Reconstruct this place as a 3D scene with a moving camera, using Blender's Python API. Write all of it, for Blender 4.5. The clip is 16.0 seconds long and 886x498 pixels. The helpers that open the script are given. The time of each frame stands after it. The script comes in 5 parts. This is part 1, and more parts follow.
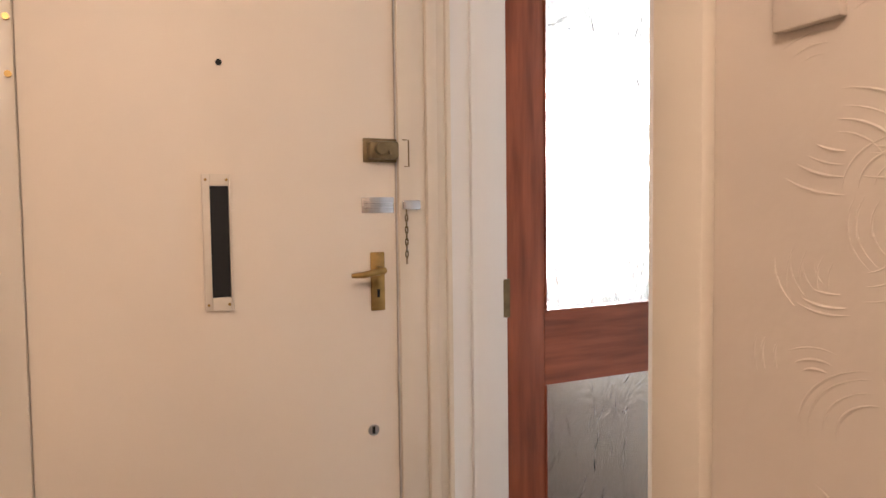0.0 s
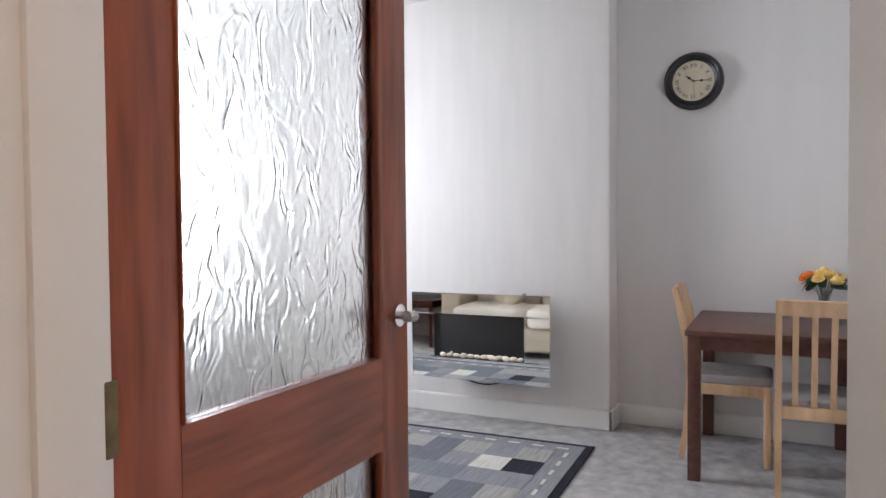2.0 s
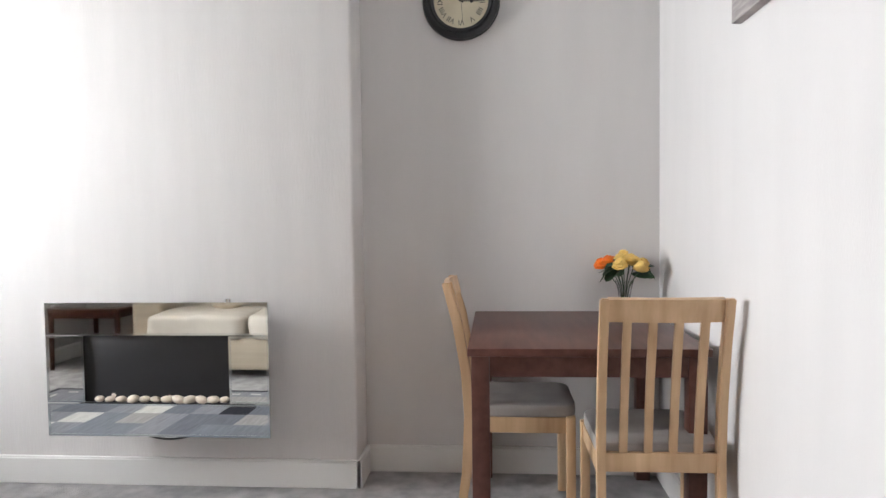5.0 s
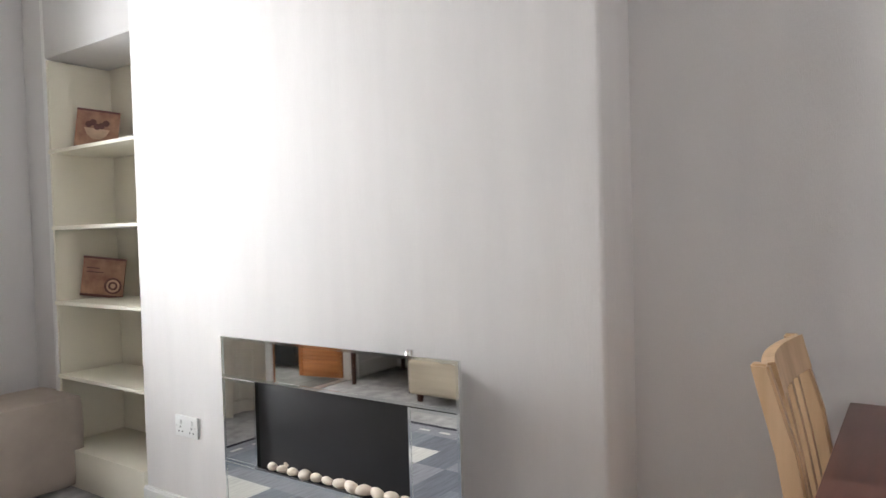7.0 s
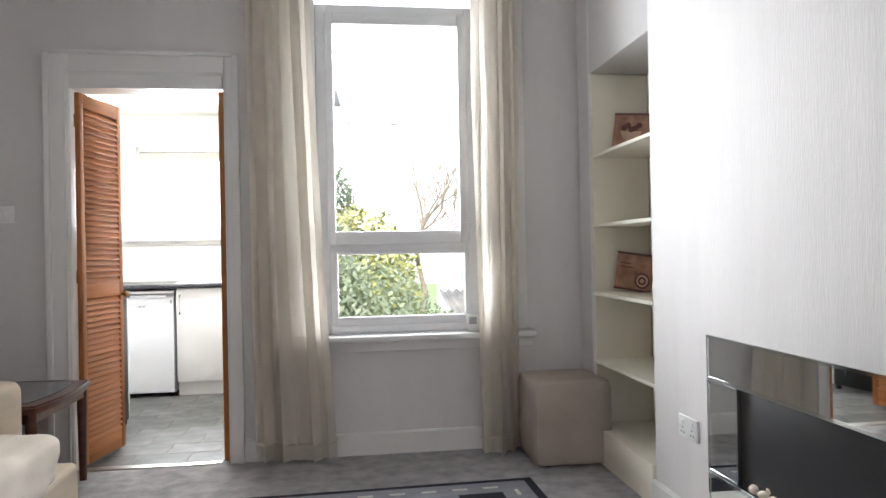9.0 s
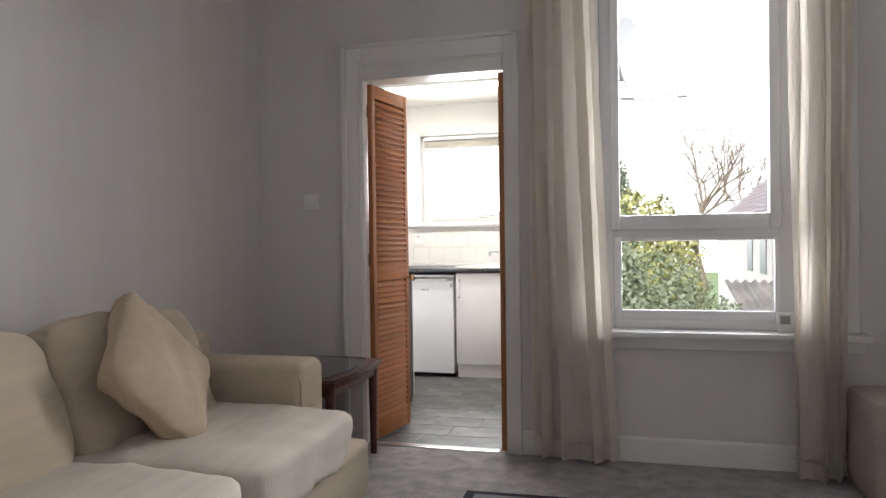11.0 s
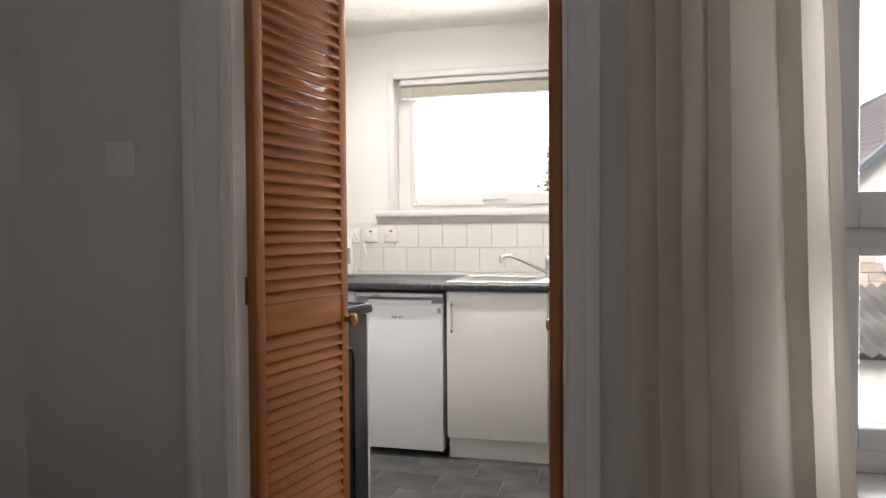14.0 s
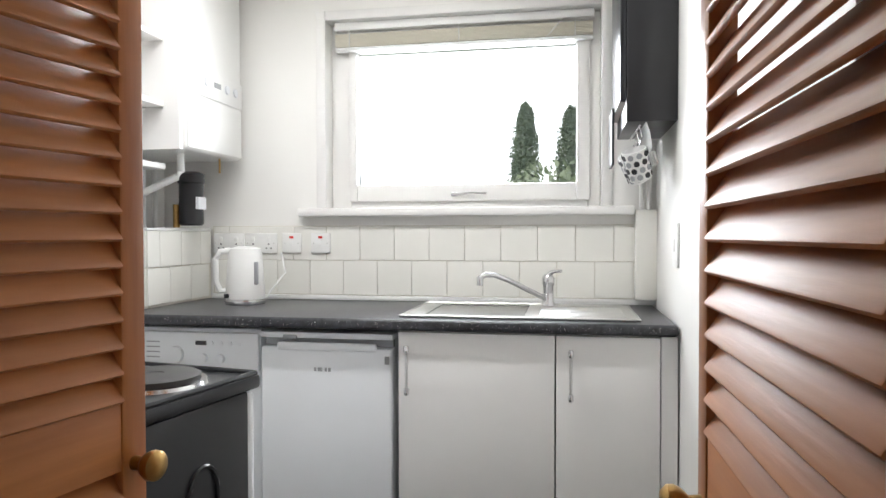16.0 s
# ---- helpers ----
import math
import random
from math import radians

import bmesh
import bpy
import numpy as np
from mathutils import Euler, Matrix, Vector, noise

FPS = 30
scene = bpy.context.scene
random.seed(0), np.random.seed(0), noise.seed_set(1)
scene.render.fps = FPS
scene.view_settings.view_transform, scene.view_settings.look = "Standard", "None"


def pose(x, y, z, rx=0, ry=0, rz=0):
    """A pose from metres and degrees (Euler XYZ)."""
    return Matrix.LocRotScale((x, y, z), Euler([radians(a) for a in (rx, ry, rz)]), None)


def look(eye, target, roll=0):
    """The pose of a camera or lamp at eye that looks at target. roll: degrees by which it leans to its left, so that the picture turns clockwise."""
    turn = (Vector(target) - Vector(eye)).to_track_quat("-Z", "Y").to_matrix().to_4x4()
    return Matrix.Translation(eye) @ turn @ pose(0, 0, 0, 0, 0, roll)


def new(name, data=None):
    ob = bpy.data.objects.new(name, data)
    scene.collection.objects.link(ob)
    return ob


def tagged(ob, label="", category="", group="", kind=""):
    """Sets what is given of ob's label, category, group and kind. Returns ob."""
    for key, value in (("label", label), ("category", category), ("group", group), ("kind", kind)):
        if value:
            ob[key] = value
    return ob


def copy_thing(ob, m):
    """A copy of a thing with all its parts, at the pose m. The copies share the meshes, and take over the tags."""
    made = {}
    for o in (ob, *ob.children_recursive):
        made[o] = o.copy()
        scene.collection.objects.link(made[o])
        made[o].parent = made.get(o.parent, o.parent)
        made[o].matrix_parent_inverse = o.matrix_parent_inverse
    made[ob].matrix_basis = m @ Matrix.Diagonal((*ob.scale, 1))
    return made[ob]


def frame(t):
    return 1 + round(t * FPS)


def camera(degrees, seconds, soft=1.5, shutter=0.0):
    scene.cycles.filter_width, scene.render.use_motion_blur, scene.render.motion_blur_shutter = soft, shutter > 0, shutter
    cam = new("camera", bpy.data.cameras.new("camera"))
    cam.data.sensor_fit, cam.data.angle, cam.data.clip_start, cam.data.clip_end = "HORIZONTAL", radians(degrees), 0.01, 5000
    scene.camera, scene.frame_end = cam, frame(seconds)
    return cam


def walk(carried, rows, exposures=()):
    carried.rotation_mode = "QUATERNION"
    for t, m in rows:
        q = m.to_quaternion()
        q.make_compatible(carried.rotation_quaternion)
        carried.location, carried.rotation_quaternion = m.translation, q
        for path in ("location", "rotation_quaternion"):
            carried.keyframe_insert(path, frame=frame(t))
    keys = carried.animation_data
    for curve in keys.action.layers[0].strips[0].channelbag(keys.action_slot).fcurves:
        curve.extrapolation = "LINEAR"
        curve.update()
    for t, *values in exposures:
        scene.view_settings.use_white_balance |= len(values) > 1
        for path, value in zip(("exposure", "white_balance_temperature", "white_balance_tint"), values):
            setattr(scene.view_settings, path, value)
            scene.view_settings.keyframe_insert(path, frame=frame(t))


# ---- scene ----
cam = camera(65.8, 16.0)
PATH = [
    (0, (0.04, 0.09, 1.247), (0.89, 1.897, 1.141), -0.7),
    (0.5, (0.156, 0.367, 1.247), (1.218, 2.06, 1.165), -0.3),
    (1, (0.267, 0.577, 1.239), (1.586, 2.079, 1.171), 0.0),
    (1.5, (0.324, 0.717, 1.258), (1.921, 1.919, 1.193), 0.2),
    (2, (0.322, 0.808, 1.262), (2.123, 1.676, 1.205), -0.5),
    (2.5, (0.334, 0.899, 1.254), (2.246, 1.481, 1.184), -0.4),
    (3, (0.473, 1.014, 1.204), (2.439, 1.373, 1.118), -0.3),
    (3.5, (0.712, 1.13, 1.176), (2.704, 1.283, 1.082), -0.2),
    (3.7, (0.838, 1.154, 1.178), (2.834, 1.235, 1.08), -0.4),
    (6, (2.309, 1.069, 1.176), (4.256, 1.523, 1.108), -1.1),
    (6.5, (2.647, 1.077, 1.191), (4.49, 1.85, 1.113), -1.3),
    (7, (2.941, 1.063, 1.187), (4.582, 2.206, 1.127), -1.6),
    (7.5, (3.179, 1.059, 1.154), (4.529, 2.534, 1.123), -1.5),
    (8, (3.317, 1.037, 1.131), (4.328, 2.763, 1.12), -1.4),
    (8.5, (3.339, 1.012, 1.125), (3.948, 2.917, 1.127), -1.2),
    (9, (3.3, 0.992, 1.122), (3.571, 2.974, 1.127), -1.1),
    (9.5, (3.268, 0.976, 1.107), (3.265, 2.976, 1.112), -1.0),
    (10, (3.231, 0.973, 1.106), (2.982, 2.958, 1.104), -1.1),
    (10.2, (3.241, 0.983, 1.101), (2.884, 2.951, 1.098), -1.1),
    (12.3, (3.083, 2.127, 1.171), (2.539, 4.052, 1.129), -0.7),
    (12.5, (3.043, 2.272, 1.173), (2.509, 4.199, 1.13), -0.6),
    (13, (2.926, 2.604, 1.182), (2.417, 4.538, 1.132), -0.6),
    (13.5, (2.821, 2.967, 1.19), (2.312, 4.9, 1.135), -0.5),
    (14, (2.751, 3.327, 1.165), (2.265, 5.267, 1.112), -0.4),
    (14.5, (2.699, 3.676, 1.128), (2.235, 5.621, 1.094), -0.4),
    (15, (2.647, 3.976, 1.136), (2.218, 5.928, 1.094), -0.2),
    (15.5, (2.549, 4.281, 1.138), (2.161, 6.240, 1.100), -0.0),
    (16, (2.477, 4.503, 1.174), (2.116, 6.467, 1.133), -0.1),
]
EXPOSURE = [(0, 2.85, 6550, 13), (1, 2.55, 6200, 13), (3.5, 2.58, 6150, 10), (6, 2.75, 6600, 10), (7, 2.65, 6500, 10), (8, 2.5, 6300, 10), (9, 2.35, 6350, 10),
            (10.2, 1.9, 6500, 11), (12.3, 1.52, 6650, 14), (14.5, 1.15, 6800, 15), (16, 1.1, 6250, 10)]
walk(cam, [(t, look(eye, target, roll)) for t, eye, target, roll in PATH], EXPOSURE)

# ---- world and light ----
world = bpy.data.worlds.new("sky")
scene.world = world
world.use_nodes = True
wn = world.node_tree.nodes
sky = wn.new("ShaderNodeTexSky")
sky.sky_type = "NISHITA"
sky.sun_disc = False
sky.sun_elevation = radians(48)
sky.sun_rotation = radians(200)
sky.air_density, sky.dust_density, sky.ozone_density = 0.7, 4.0, 2.0
world.node_tree.links.new(sky.outputs[0], wn["Background"].inputs[0])
wn["Background"].inputs[1].default_value = 0.15


def lamp(name, kind, energy, m, colour=(1, 1, 1), size=0.1, size_y=None, spread=180):
    data = bpy.data.lights.new(name, kind)
    data.energy, data.color = energy, colour
    if kind == "AREA":
        data.shape, data.size, data.size_y = "RECTANGLE", size, size_y or size
        data.spread = radians(spread)
    elif kind == "SUN":
        data.angle = size
    else:
        data.shadow_soft_size = size
    ob = new(name, data)
    ob.matrix_world = m
    return ob


lamp("sun", "SUN", 1.5, look((0, 0, 10), (-0.3, 6.0, 3.2)), (1, 0.96, 0.91), radians(12))
lamp("window_light", "AREA", 11.5, look((3.585, 4.906, 1.60), (3.585, 0.0, 1.60)), (0.95, 0.97, 1.0), 0.72, 1.62, 120)
lamp("kitchen_window_light", "AREA", 8.5, look((2.045, 7.380, 1.67), (2.045, 5.0, 1.67)), (0.97, 0.98, 1.0), 0.9, 0.56, 140)
lamp("kitchen_tube_light", "AREA", 8.0, look((1.75, 6.35, 2.24), (1.75, 6.35, 0)), (1.0, 0.98, 0.96), 1.1, 0.05)
lamp("hall_light", "POINT", 6.0, pose(-0.25, -0.3, 2.25), (1.0, 0.79, 0.64), 0.09)

# ---- materials ----


def mat(name, colour, rough=0.5, metal=0.0, var=0.06, scale=8.0, bump=0.0, bscale=60.0, stretch=(1, 1, 1), trans=0.0, spec=0.5,
        colour2=None, emit=0.0, ior=1.45, bumpdist=0.004, detail=4.0, wave=None, rnd=0.0):
    m = bpy.data.materials.new(name)
    m.use_nodes = True
    n, l = m.node_tree.nodes, m.node_tree.links
    b = n["Principled BSDF"]
    b.inputs["Roughness"].default_value = rough
    b.inputs["Metallic"].default_value = metal
    b.inputs["Transmission Weight"].default_value = trans
    b.inputs["Specular IOR Level"].default_value = spec
    b.inputs["IOR"].default_value = ior
    tc = n.new("ShaderNodeTexCoord")
    mp = n.new("ShaderNodeMapping")
    mp.inputs["Scale"].default_value = stretch
    l.new(tc.outputs["Object"], mp.inputs["Vector"])
    c1 = tuple(max(0, c * (1 - var)) for c in colour) + (1,)
    c2 = tuple(min(1, c) for c in (colour2 or tuple(c * (1 + var) for c in colour))) + (1,)
    if wave:
        tx = n.new("ShaderNodeTexWave")
        tx.inputs["Scale"].default_value, tx.inputs["Distortion"].default_value = wave
        tx.inputs["Detail"].default_value, tx.inputs["Detail Scale"].default_value = 3, 1.2
        fac = tx.outputs["Fac"]
    else:
        tx = n.new("ShaderNodeTexNoise")
        tx.inputs["Scale"].default_value, tx.inputs["Detail"].default_value = scale, detail
        fac = tx.outputs["Fac"]
    l.new(mp.outputs[0], tx.inputs["Vector"])
    ramp = n.new("ShaderNodeValToRGB")
    ramp.color_ramp.elements[0].position, ramp.color_ramp.elements[1].position = 0.3, 0.7
    ramp.color_ramp.elements[0].color, ramp.color_ramp.elements[1].color = c1, c2
    l.new(fac, ramp.inputs[0])
    col = ramp.outputs[0]
    if rnd:
        oi, hs, ma = n.new("ShaderNodeObjectInfo"), n.new("ShaderNodeHueSaturation"), n.new("ShaderNodeMapRange")
        ma.inputs["To Min"].default_value, ma.inputs["To Max"].default_value = 1 - rnd, 1 + rnd
        l.new(oi.outputs["Random"], ma.inputs["Value"])
        l.new(ma.outputs[0], hs.inputs["Value"])
        l.new(col, hs.inputs["Color"])
        col = hs.outputs[0]
    l.new(col, b.inputs["Base Color"])
    if bump:
        t2, bp = n.new("ShaderNodeTexNoise"), n.new("ShaderNodeBump")
        t2.inputs["Scale"].default_value, t2.inputs["Detail"].default_value = bscale, 5
        bp.inputs["Strength"].default_value, bp.inputs["Distance"].default_value = bump, bumpdist
        l.new(mp.outputs[0], t2.inputs["Vector"])
        l.new(t2.outputs["Fac"], bp.inputs["Height"])
        l.new(bp.outputs[0], b.inputs["Normal"])
    if emit:
        b.inputs["Emission Color"].default_value = (*colour, 1)
        b.inputs["Emission Strength"].default_value = emit
    return m


WALL = mat("grey_emulsion", (0.68, 0.66, 0.65), 0.75, var=0.02, scale=1.5, bump=0.45, bscale=60, stretch=(6, 6, 1), bumpdist=0.002)
BREAST = mat("lining_paper", (0.74, 0.715, 0.70), 0.72, var=0.03, scale=1.5, bump=0.4, bscale=22, stretch=(7, 7, 1), bumpdist=0.003)
CEIL = mat("ceiling_white", (0.8, 0.8, 0.78), 0.8, var=0.02, bump=0.2)
ARTEX = mat("artex", (0.82, 0.8, 0.74), 0.75, var=0.02, scale=4, bump=1.0, bscale=7, bumpdist=0.03)
HALL = mat("hall_artex", (0.62, 0.54, 0.46), 0.55, var=0.04, scale=4, bump=0.3, bscale=5, bumpdist=0.02)
KWALL = mat("kitchen_paint", (0.83, 0.82, 0.79), 0.6, var=0.015, scale=2, bump=0.1, bscale=30)
GLOSS = mat("white_gloss", (0.78, 0.77, 0.75), 0.28, var=0.02, scale=3, bump=0.08, bscale=40, stretch=(1, 1, 0.3))
CREAM = mat("cream_gloss", (0.7, 0.63, 0.53), 0.3, var=0.03, scale=2.5, bump=0.08, bscale=14)
IVORY = mat("ivory_paint", (0.84, 0.8, 0.68), 0.45, var=0.02, scale=3, bump=0.06)
UPVC = mat("upvc", (0.84, 0.84, 0.85), 0.25, var=0.01)
CARPET = mat("grey_carpet", (0.40, 0.385, 0.385), 0.98, var=0.14, scale=11, bump=1.0, bscale=260, bumpdist=0.01, detail=9, colour2=(0.56, 0.54, 0.535), spec=0.1)
SLATE = mat("slate_vinyl", (0.07, 0.072, 0.07), 0.42, var=0.3, scale=6, bump=0.3, bscale=25, colour2=(0.15, 0.15, 0.14), rnd=0.3)
GROUT = mat("pale_grout", (0.33, 0.3, 0.26), 0.8, var=0.2, scale=20)
MAHOG = mat("mahogany_door", (0.24, 0.06, 0.028), 0.33, var=0.3, scale=5, stretch=(7, 7, 0.7), bump=0.1, bscale=30, colour2=(0.36, 0.1, 0.046))
MAHOGH = mat("mahogany_rail", (0.24, 0.06, 0.028), 0.33, var=0.3, scale=5, stretch=(0.7, 7, 7), bump=0.1, bscale=30, colour2=(0.36, 0.1, 0.046))
PINE = mat("varnished_pine", (0.36, 0.115, 0.03), 0.35, var=0.2, scale=3, stretch=(9, 9, 0.6), bump=0.08, bscale=20, colour2=(0.5, 0.19, 0.055), rnd=0.08)
PINEH = mat("varnished_pine_slat", (0.42, 0.145, 0.038), 0.48, var=0.22, scale=3, stretch=(0.8, 9, 9), bump=0.08, bscale=20, colour2=(0.56, 0.225, 0.07), rnd=0.12)
BEECH = mat("beech_wood", (0.56, 0.36, 0.2), 0.45, var=0.12, scale=3, stretch=(8, 8, 0.8), bump=0.05, bscale=30, colour2=(0.66, 0.46, 0.28))
TABLE = mat("dark_brown_table", (0.1, 0.038, 0.029), 0.35, var=0.2, scale=4, stretch=(1, 8, 8), bump=0.05, bscale=30, colour2=(0.13, 0.055, 0.043))
TEAK = mat("dark_teak", (0.07, 0.022, 0.014), 0.28, var=0.25, scale=4, stretch=(2, 9, 9), colour2=(0.11, 0.04, 0.025))
SUEDE = mat("grey_suede", (0.36, 0.335, 0.32), 0.95, var=0.12, scale=9, bump=0.3, bscale=150, spec=0.15)
POUF = mat("taupe_suede", (0.42, 0.36, 0.31), 0.92, var=0.08, scale=5, bump=0.3, bscale=180, spec=0.15)
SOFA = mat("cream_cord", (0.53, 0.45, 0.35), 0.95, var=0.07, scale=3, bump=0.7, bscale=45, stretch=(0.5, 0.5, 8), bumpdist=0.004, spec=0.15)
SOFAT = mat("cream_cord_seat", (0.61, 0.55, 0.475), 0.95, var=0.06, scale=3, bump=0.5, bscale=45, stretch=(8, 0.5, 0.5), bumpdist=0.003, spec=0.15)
CUSH = mat("beige_cushion", (0.49, 0.4, 0.3), 0.95, var=0.08, scale=5, bump=0.4, bscale=14, bumpdist=0.02, spec=0.15)
CURT = mat("cream_curtain", (0.9, 0.87, 0.81), 0.9, var=0.03, scale=3, bump=0.35, bscale=80, stretch=(1, 1, 5), spec=0.1)
MIRROR = mat("mirror", (0.86, 0.88, 0.87), 0.02, 1.0, var=0.005)
BEVEL = mat("bevelled_glass", (0.75, 0.8, 0.8), 0.08, 1.0, var=0.01)
FIREGLASS = mat("dark_fire_glass", (0.022, 0.011, 0.009), 0.06, var=0.1, spec=0.6)
BLACK = mat("black_plastic", (0.02, 0.02, 0.022), 0.35, var=0.1)
BLACKM = mat("black_enamel", (0.014, 0.015, 0.017), 0.28, var=0.1)
PEBBLE = mat("cream_pebble", (0.66, 0.57, 0.47), 0.4, var=0.12, scale=20, rnd=0.12)
CHROME = mat("chrome", (0.72, 0.72, 0.73), 0.15, 1.0, var=0.03)
STEEL = mat("brushed_steel", (0.62, 0.62, 0.6), 0.3, 1.0, var=0.05, stretch=(1, 20, 20))
BRASS = mat("aged_brass", (0.42, 0.27, 0.1), 0.35, 1.0, var=0.25, scale=40)
BRONZE = mat("tarnished_lock", (0.2, 0.15, 0.08), 0.45, 0.7, var=0.3, scale=30)
PLATEW = mat("white_plastic", (0.82, 0.82, 0.8), 0.35, var=0.01)
PANEL = mat("white_laminate", (0.8, 0.79, 0.77), 0.35, var=0.01)
APPL = mat("white_appliance", (0.8, 0.82, 0.84), 0.3, var=0.01)
TILE = mat("cream_tile", (0.8, 0.79, 0.74), 0.18, var=0.015, scale=8, rnd=0.02)
TGROUT = mat("tile_grout", (0.66, 0.63, 0.55), 0.8, var=0.05)
RED = mat("red_plastic", (0.6, 0.03, 0.02), 0.4, var=0.05)
GREYT = mat("grey_print", (0.35, 0.36, 0.37), 0.6, var=0.05)
DARKH = mat("black_rubber", (0.015, 0.015, 0.015), 0.8, var=0.1)
CLOCKF = mat("cream_clock_face", (0.66, 0.6, 0.45), 0.6, var=0.06, scale=12)
FRONTD = mat("front_door_paint", (0.78, 0.69, 0.58), 0.5, var=0.03, scale=2, bump=0.1, bscale=10)
GLASS = mat("clear_glass", (1, 1, 1), 0.0, var=0.0, trans=1.0, ior=1.1)
TGLASS = mat("smoked_glass", (0.08, 0.08, 0.085), 0.05, var=0.1, spec=0.7)
VASE = mat("vase_glass", (0.95, 0.97, 0.97), 0.02, var=0.0, trans=1.0, ior=1.4)
ORANGE = mat("orange_petal", (0.85, 0.2, 0.02), 0.6, var=0.15, scale=30)
YELLOW = mat("yellow_petal", (0.85, 0.6, 0.18), 0.6, var=0.12, scale=30)
LEAFM = mat("dark_leaf", (0.045, 0.09, 0.05), 0.5, var=0.3, scale=20)
FOLIAGE = mat("bush_leaf", (0.13, 0.165, 0.10), 0.5, var=0.2, scale=2.5, colour2=(0.2, 0.23, 0.15))
CONIFER = mat("conifer_leaf", (0.08, 0.115, 0.085), 0.6, var=0.25, scale=3, colour2=(0.12, 0.15, 0.11))
BARK = mat("grey_bark", (0.16, 0.13, 0.1), 0.9, var=0.2, scale=8)
STONE = mat("sandstone", (0.40, 0.34, 0.29), 0.85, var=0.15, scale=6, bump=0.3, bscale=30, rnd=0.18)
RENDERW = mat("pale_render", (0.6, 0.58, 0.55), 0.85, var=0.05)
ROOFT = mat("roof_tile", (0.31, 0.285, 0.29), 0.8, var=0.2, scale=10, rnd=0.15)
CORRU = mat("mossy_corrugated", (0.22, 0.22, 0.22), 0.85, var=0.25, scale=1.6, colour2=(0.31, 0.3, 0.26))
CORRR = mat("rusty_corrugated", (0.36, 0.2, 0.16), 0.85, var=0.2, scale=3)
GRASS = mat("grass", (0.08, 0.12, 0.04), 0.95, var=0.3, scale=0.6)
TOWER = mat("pale_tower", (0.62, 0.66, 0.7), 0.7, var=0.05)
GREYW = mat("grey_window", (0.16, 0.18, 0.2), 0.3, var=0.1)
DISHM = mat("dish_grey", (0.62, 0.62, 0.61), 0.5, var=0.05)
DIFF = mat("tube_diffuser", (1, 0.97, 0.9), 0.5, var=0.0, emit=3.5)


def hammered():
    """Obscure glass with a wandering, vein-like relief."""
    m = mat("hammered_glass", (0.97, 0.98, 0.98), 0.26, var=0.0, trans=1.0, ior=1.45)
    n, l = m.node_tree.nodes, m.node_tree.links
    tc, warp, ve, bp, mp, mx = (n.new(a) for a in ("ShaderNodeTexCoord", "ShaderNodeTexNoise", "ShaderNodeTexNoise", "ShaderNodeBump", "ShaderNodeMapping", "ShaderNodeVectorMath"))
    fine, sm = n.new("ShaderNodeTexNoise"), n.new("ShaderNodeMath")
    mp.inputs["Scale"].default_value = (25, 25, 15)
    warp.inputs["Scale"].default_value, warp.inputs["Detail"].default_value = 0.55, 1.0
    ve.inputs["Scale"].default_value, ve.inputs["Detail"].default_value, ve.inputs["Distortion"].default_value = 0.75, 1.0, 2.2
    fine.inputs["Scale"].default_value, fine.inputs["Detail"].default_value = 2.0, 0.5
    bp.inputs["Strength"].default_value, bp.inputs["Distance"].default_value = 0.85, 0.005
    mx.operation = "MULTIPLY_ADD"
    mx.inputs[1].default_value = (1.6, 1.6, 1.6)
    sm.operation = "MULTIPLY_ADD"
    sm.inputs[1].default_value = 0.3
    l.new(tc.outputs["Object"], mp.inputs[0])
    l.new(mp.outputs[0], warp.inputs["Vector"])
    l.new(warp.outputs["Color"], mx.inputs[0])
    l.new(mp.outputs[0], mx.inputs[2])
    l.new(mx.outputs[0], ve.inputs["Vector"])
    l.new(mp.outputs[0], fine.inputs["Vector"])
    l.new(fine.outputs["Fac"], sm.inputs[0])
    l.new(ve.outputs["Fac"], sm.inputs[2])
    l.new(sm.outputs[0], bp.inputs["Height"])
    l.new(bp.outputs[0], n["Principled BSDF"].inputs["Normal"])
    return m


HAMMER = hammered()



def translucent(m, share, colour=(0.92, 0.88, 0.82, 1)):
    """Lets light through a cloth or a leaf."""
    n, l = m.node_tree.nodes, m.node_tree.links
    tr, mx = n.new("ShaderNodeBsdfTranslucent"), n.new("ShaderNodeMixShader")
    tr.inputs["Color"].default_value = colour
    mx.inputs[0].default_value = share
    l.new(n["Principled BSDF"].outputs[0], mx.inputs[1])
    l.new(tr.outputs[0], mx.inputs[2])
    l.new(mx.outputs[0], n["Material Output"].inputs["Surface"])


translucent(CURT, 0.6)
for leafy in (FOLIAGE, CONIFER):
    translucent(leafy, 0.35, (0.3, 0.36, 0.2, 1))

# ---- mesh helpers ----


def bx(x0, x1, y0, y1, z0, z1, bev=0.0, seg=2, bm=None):
    b = bmesh.new()
    bmesh.ops.create_cube(b, size=1)
    for v in b.verts:
        v.co = Vector((x0 + (v.co.x + 0.5) * (x1 - x0), y0 + (v.co.y + 0.5) * (y1 - y0), z0 + (v.co.z + 0.5) * (z1 - z0)))
    if bev:
        bmesh.ops.bevel(b, geom=b.edges[:], offset=bev, segments=seg, affect="EDGES", profile=0.5)
    return add(bm, b) if bm else b


def add(a, b):
    me = bpy.data.meshes.new("tmp")
    b.to_mesh(me)
    a.from_mesh(me)
    bpy.data.meshes.remove(me)
    b.free()
    return a


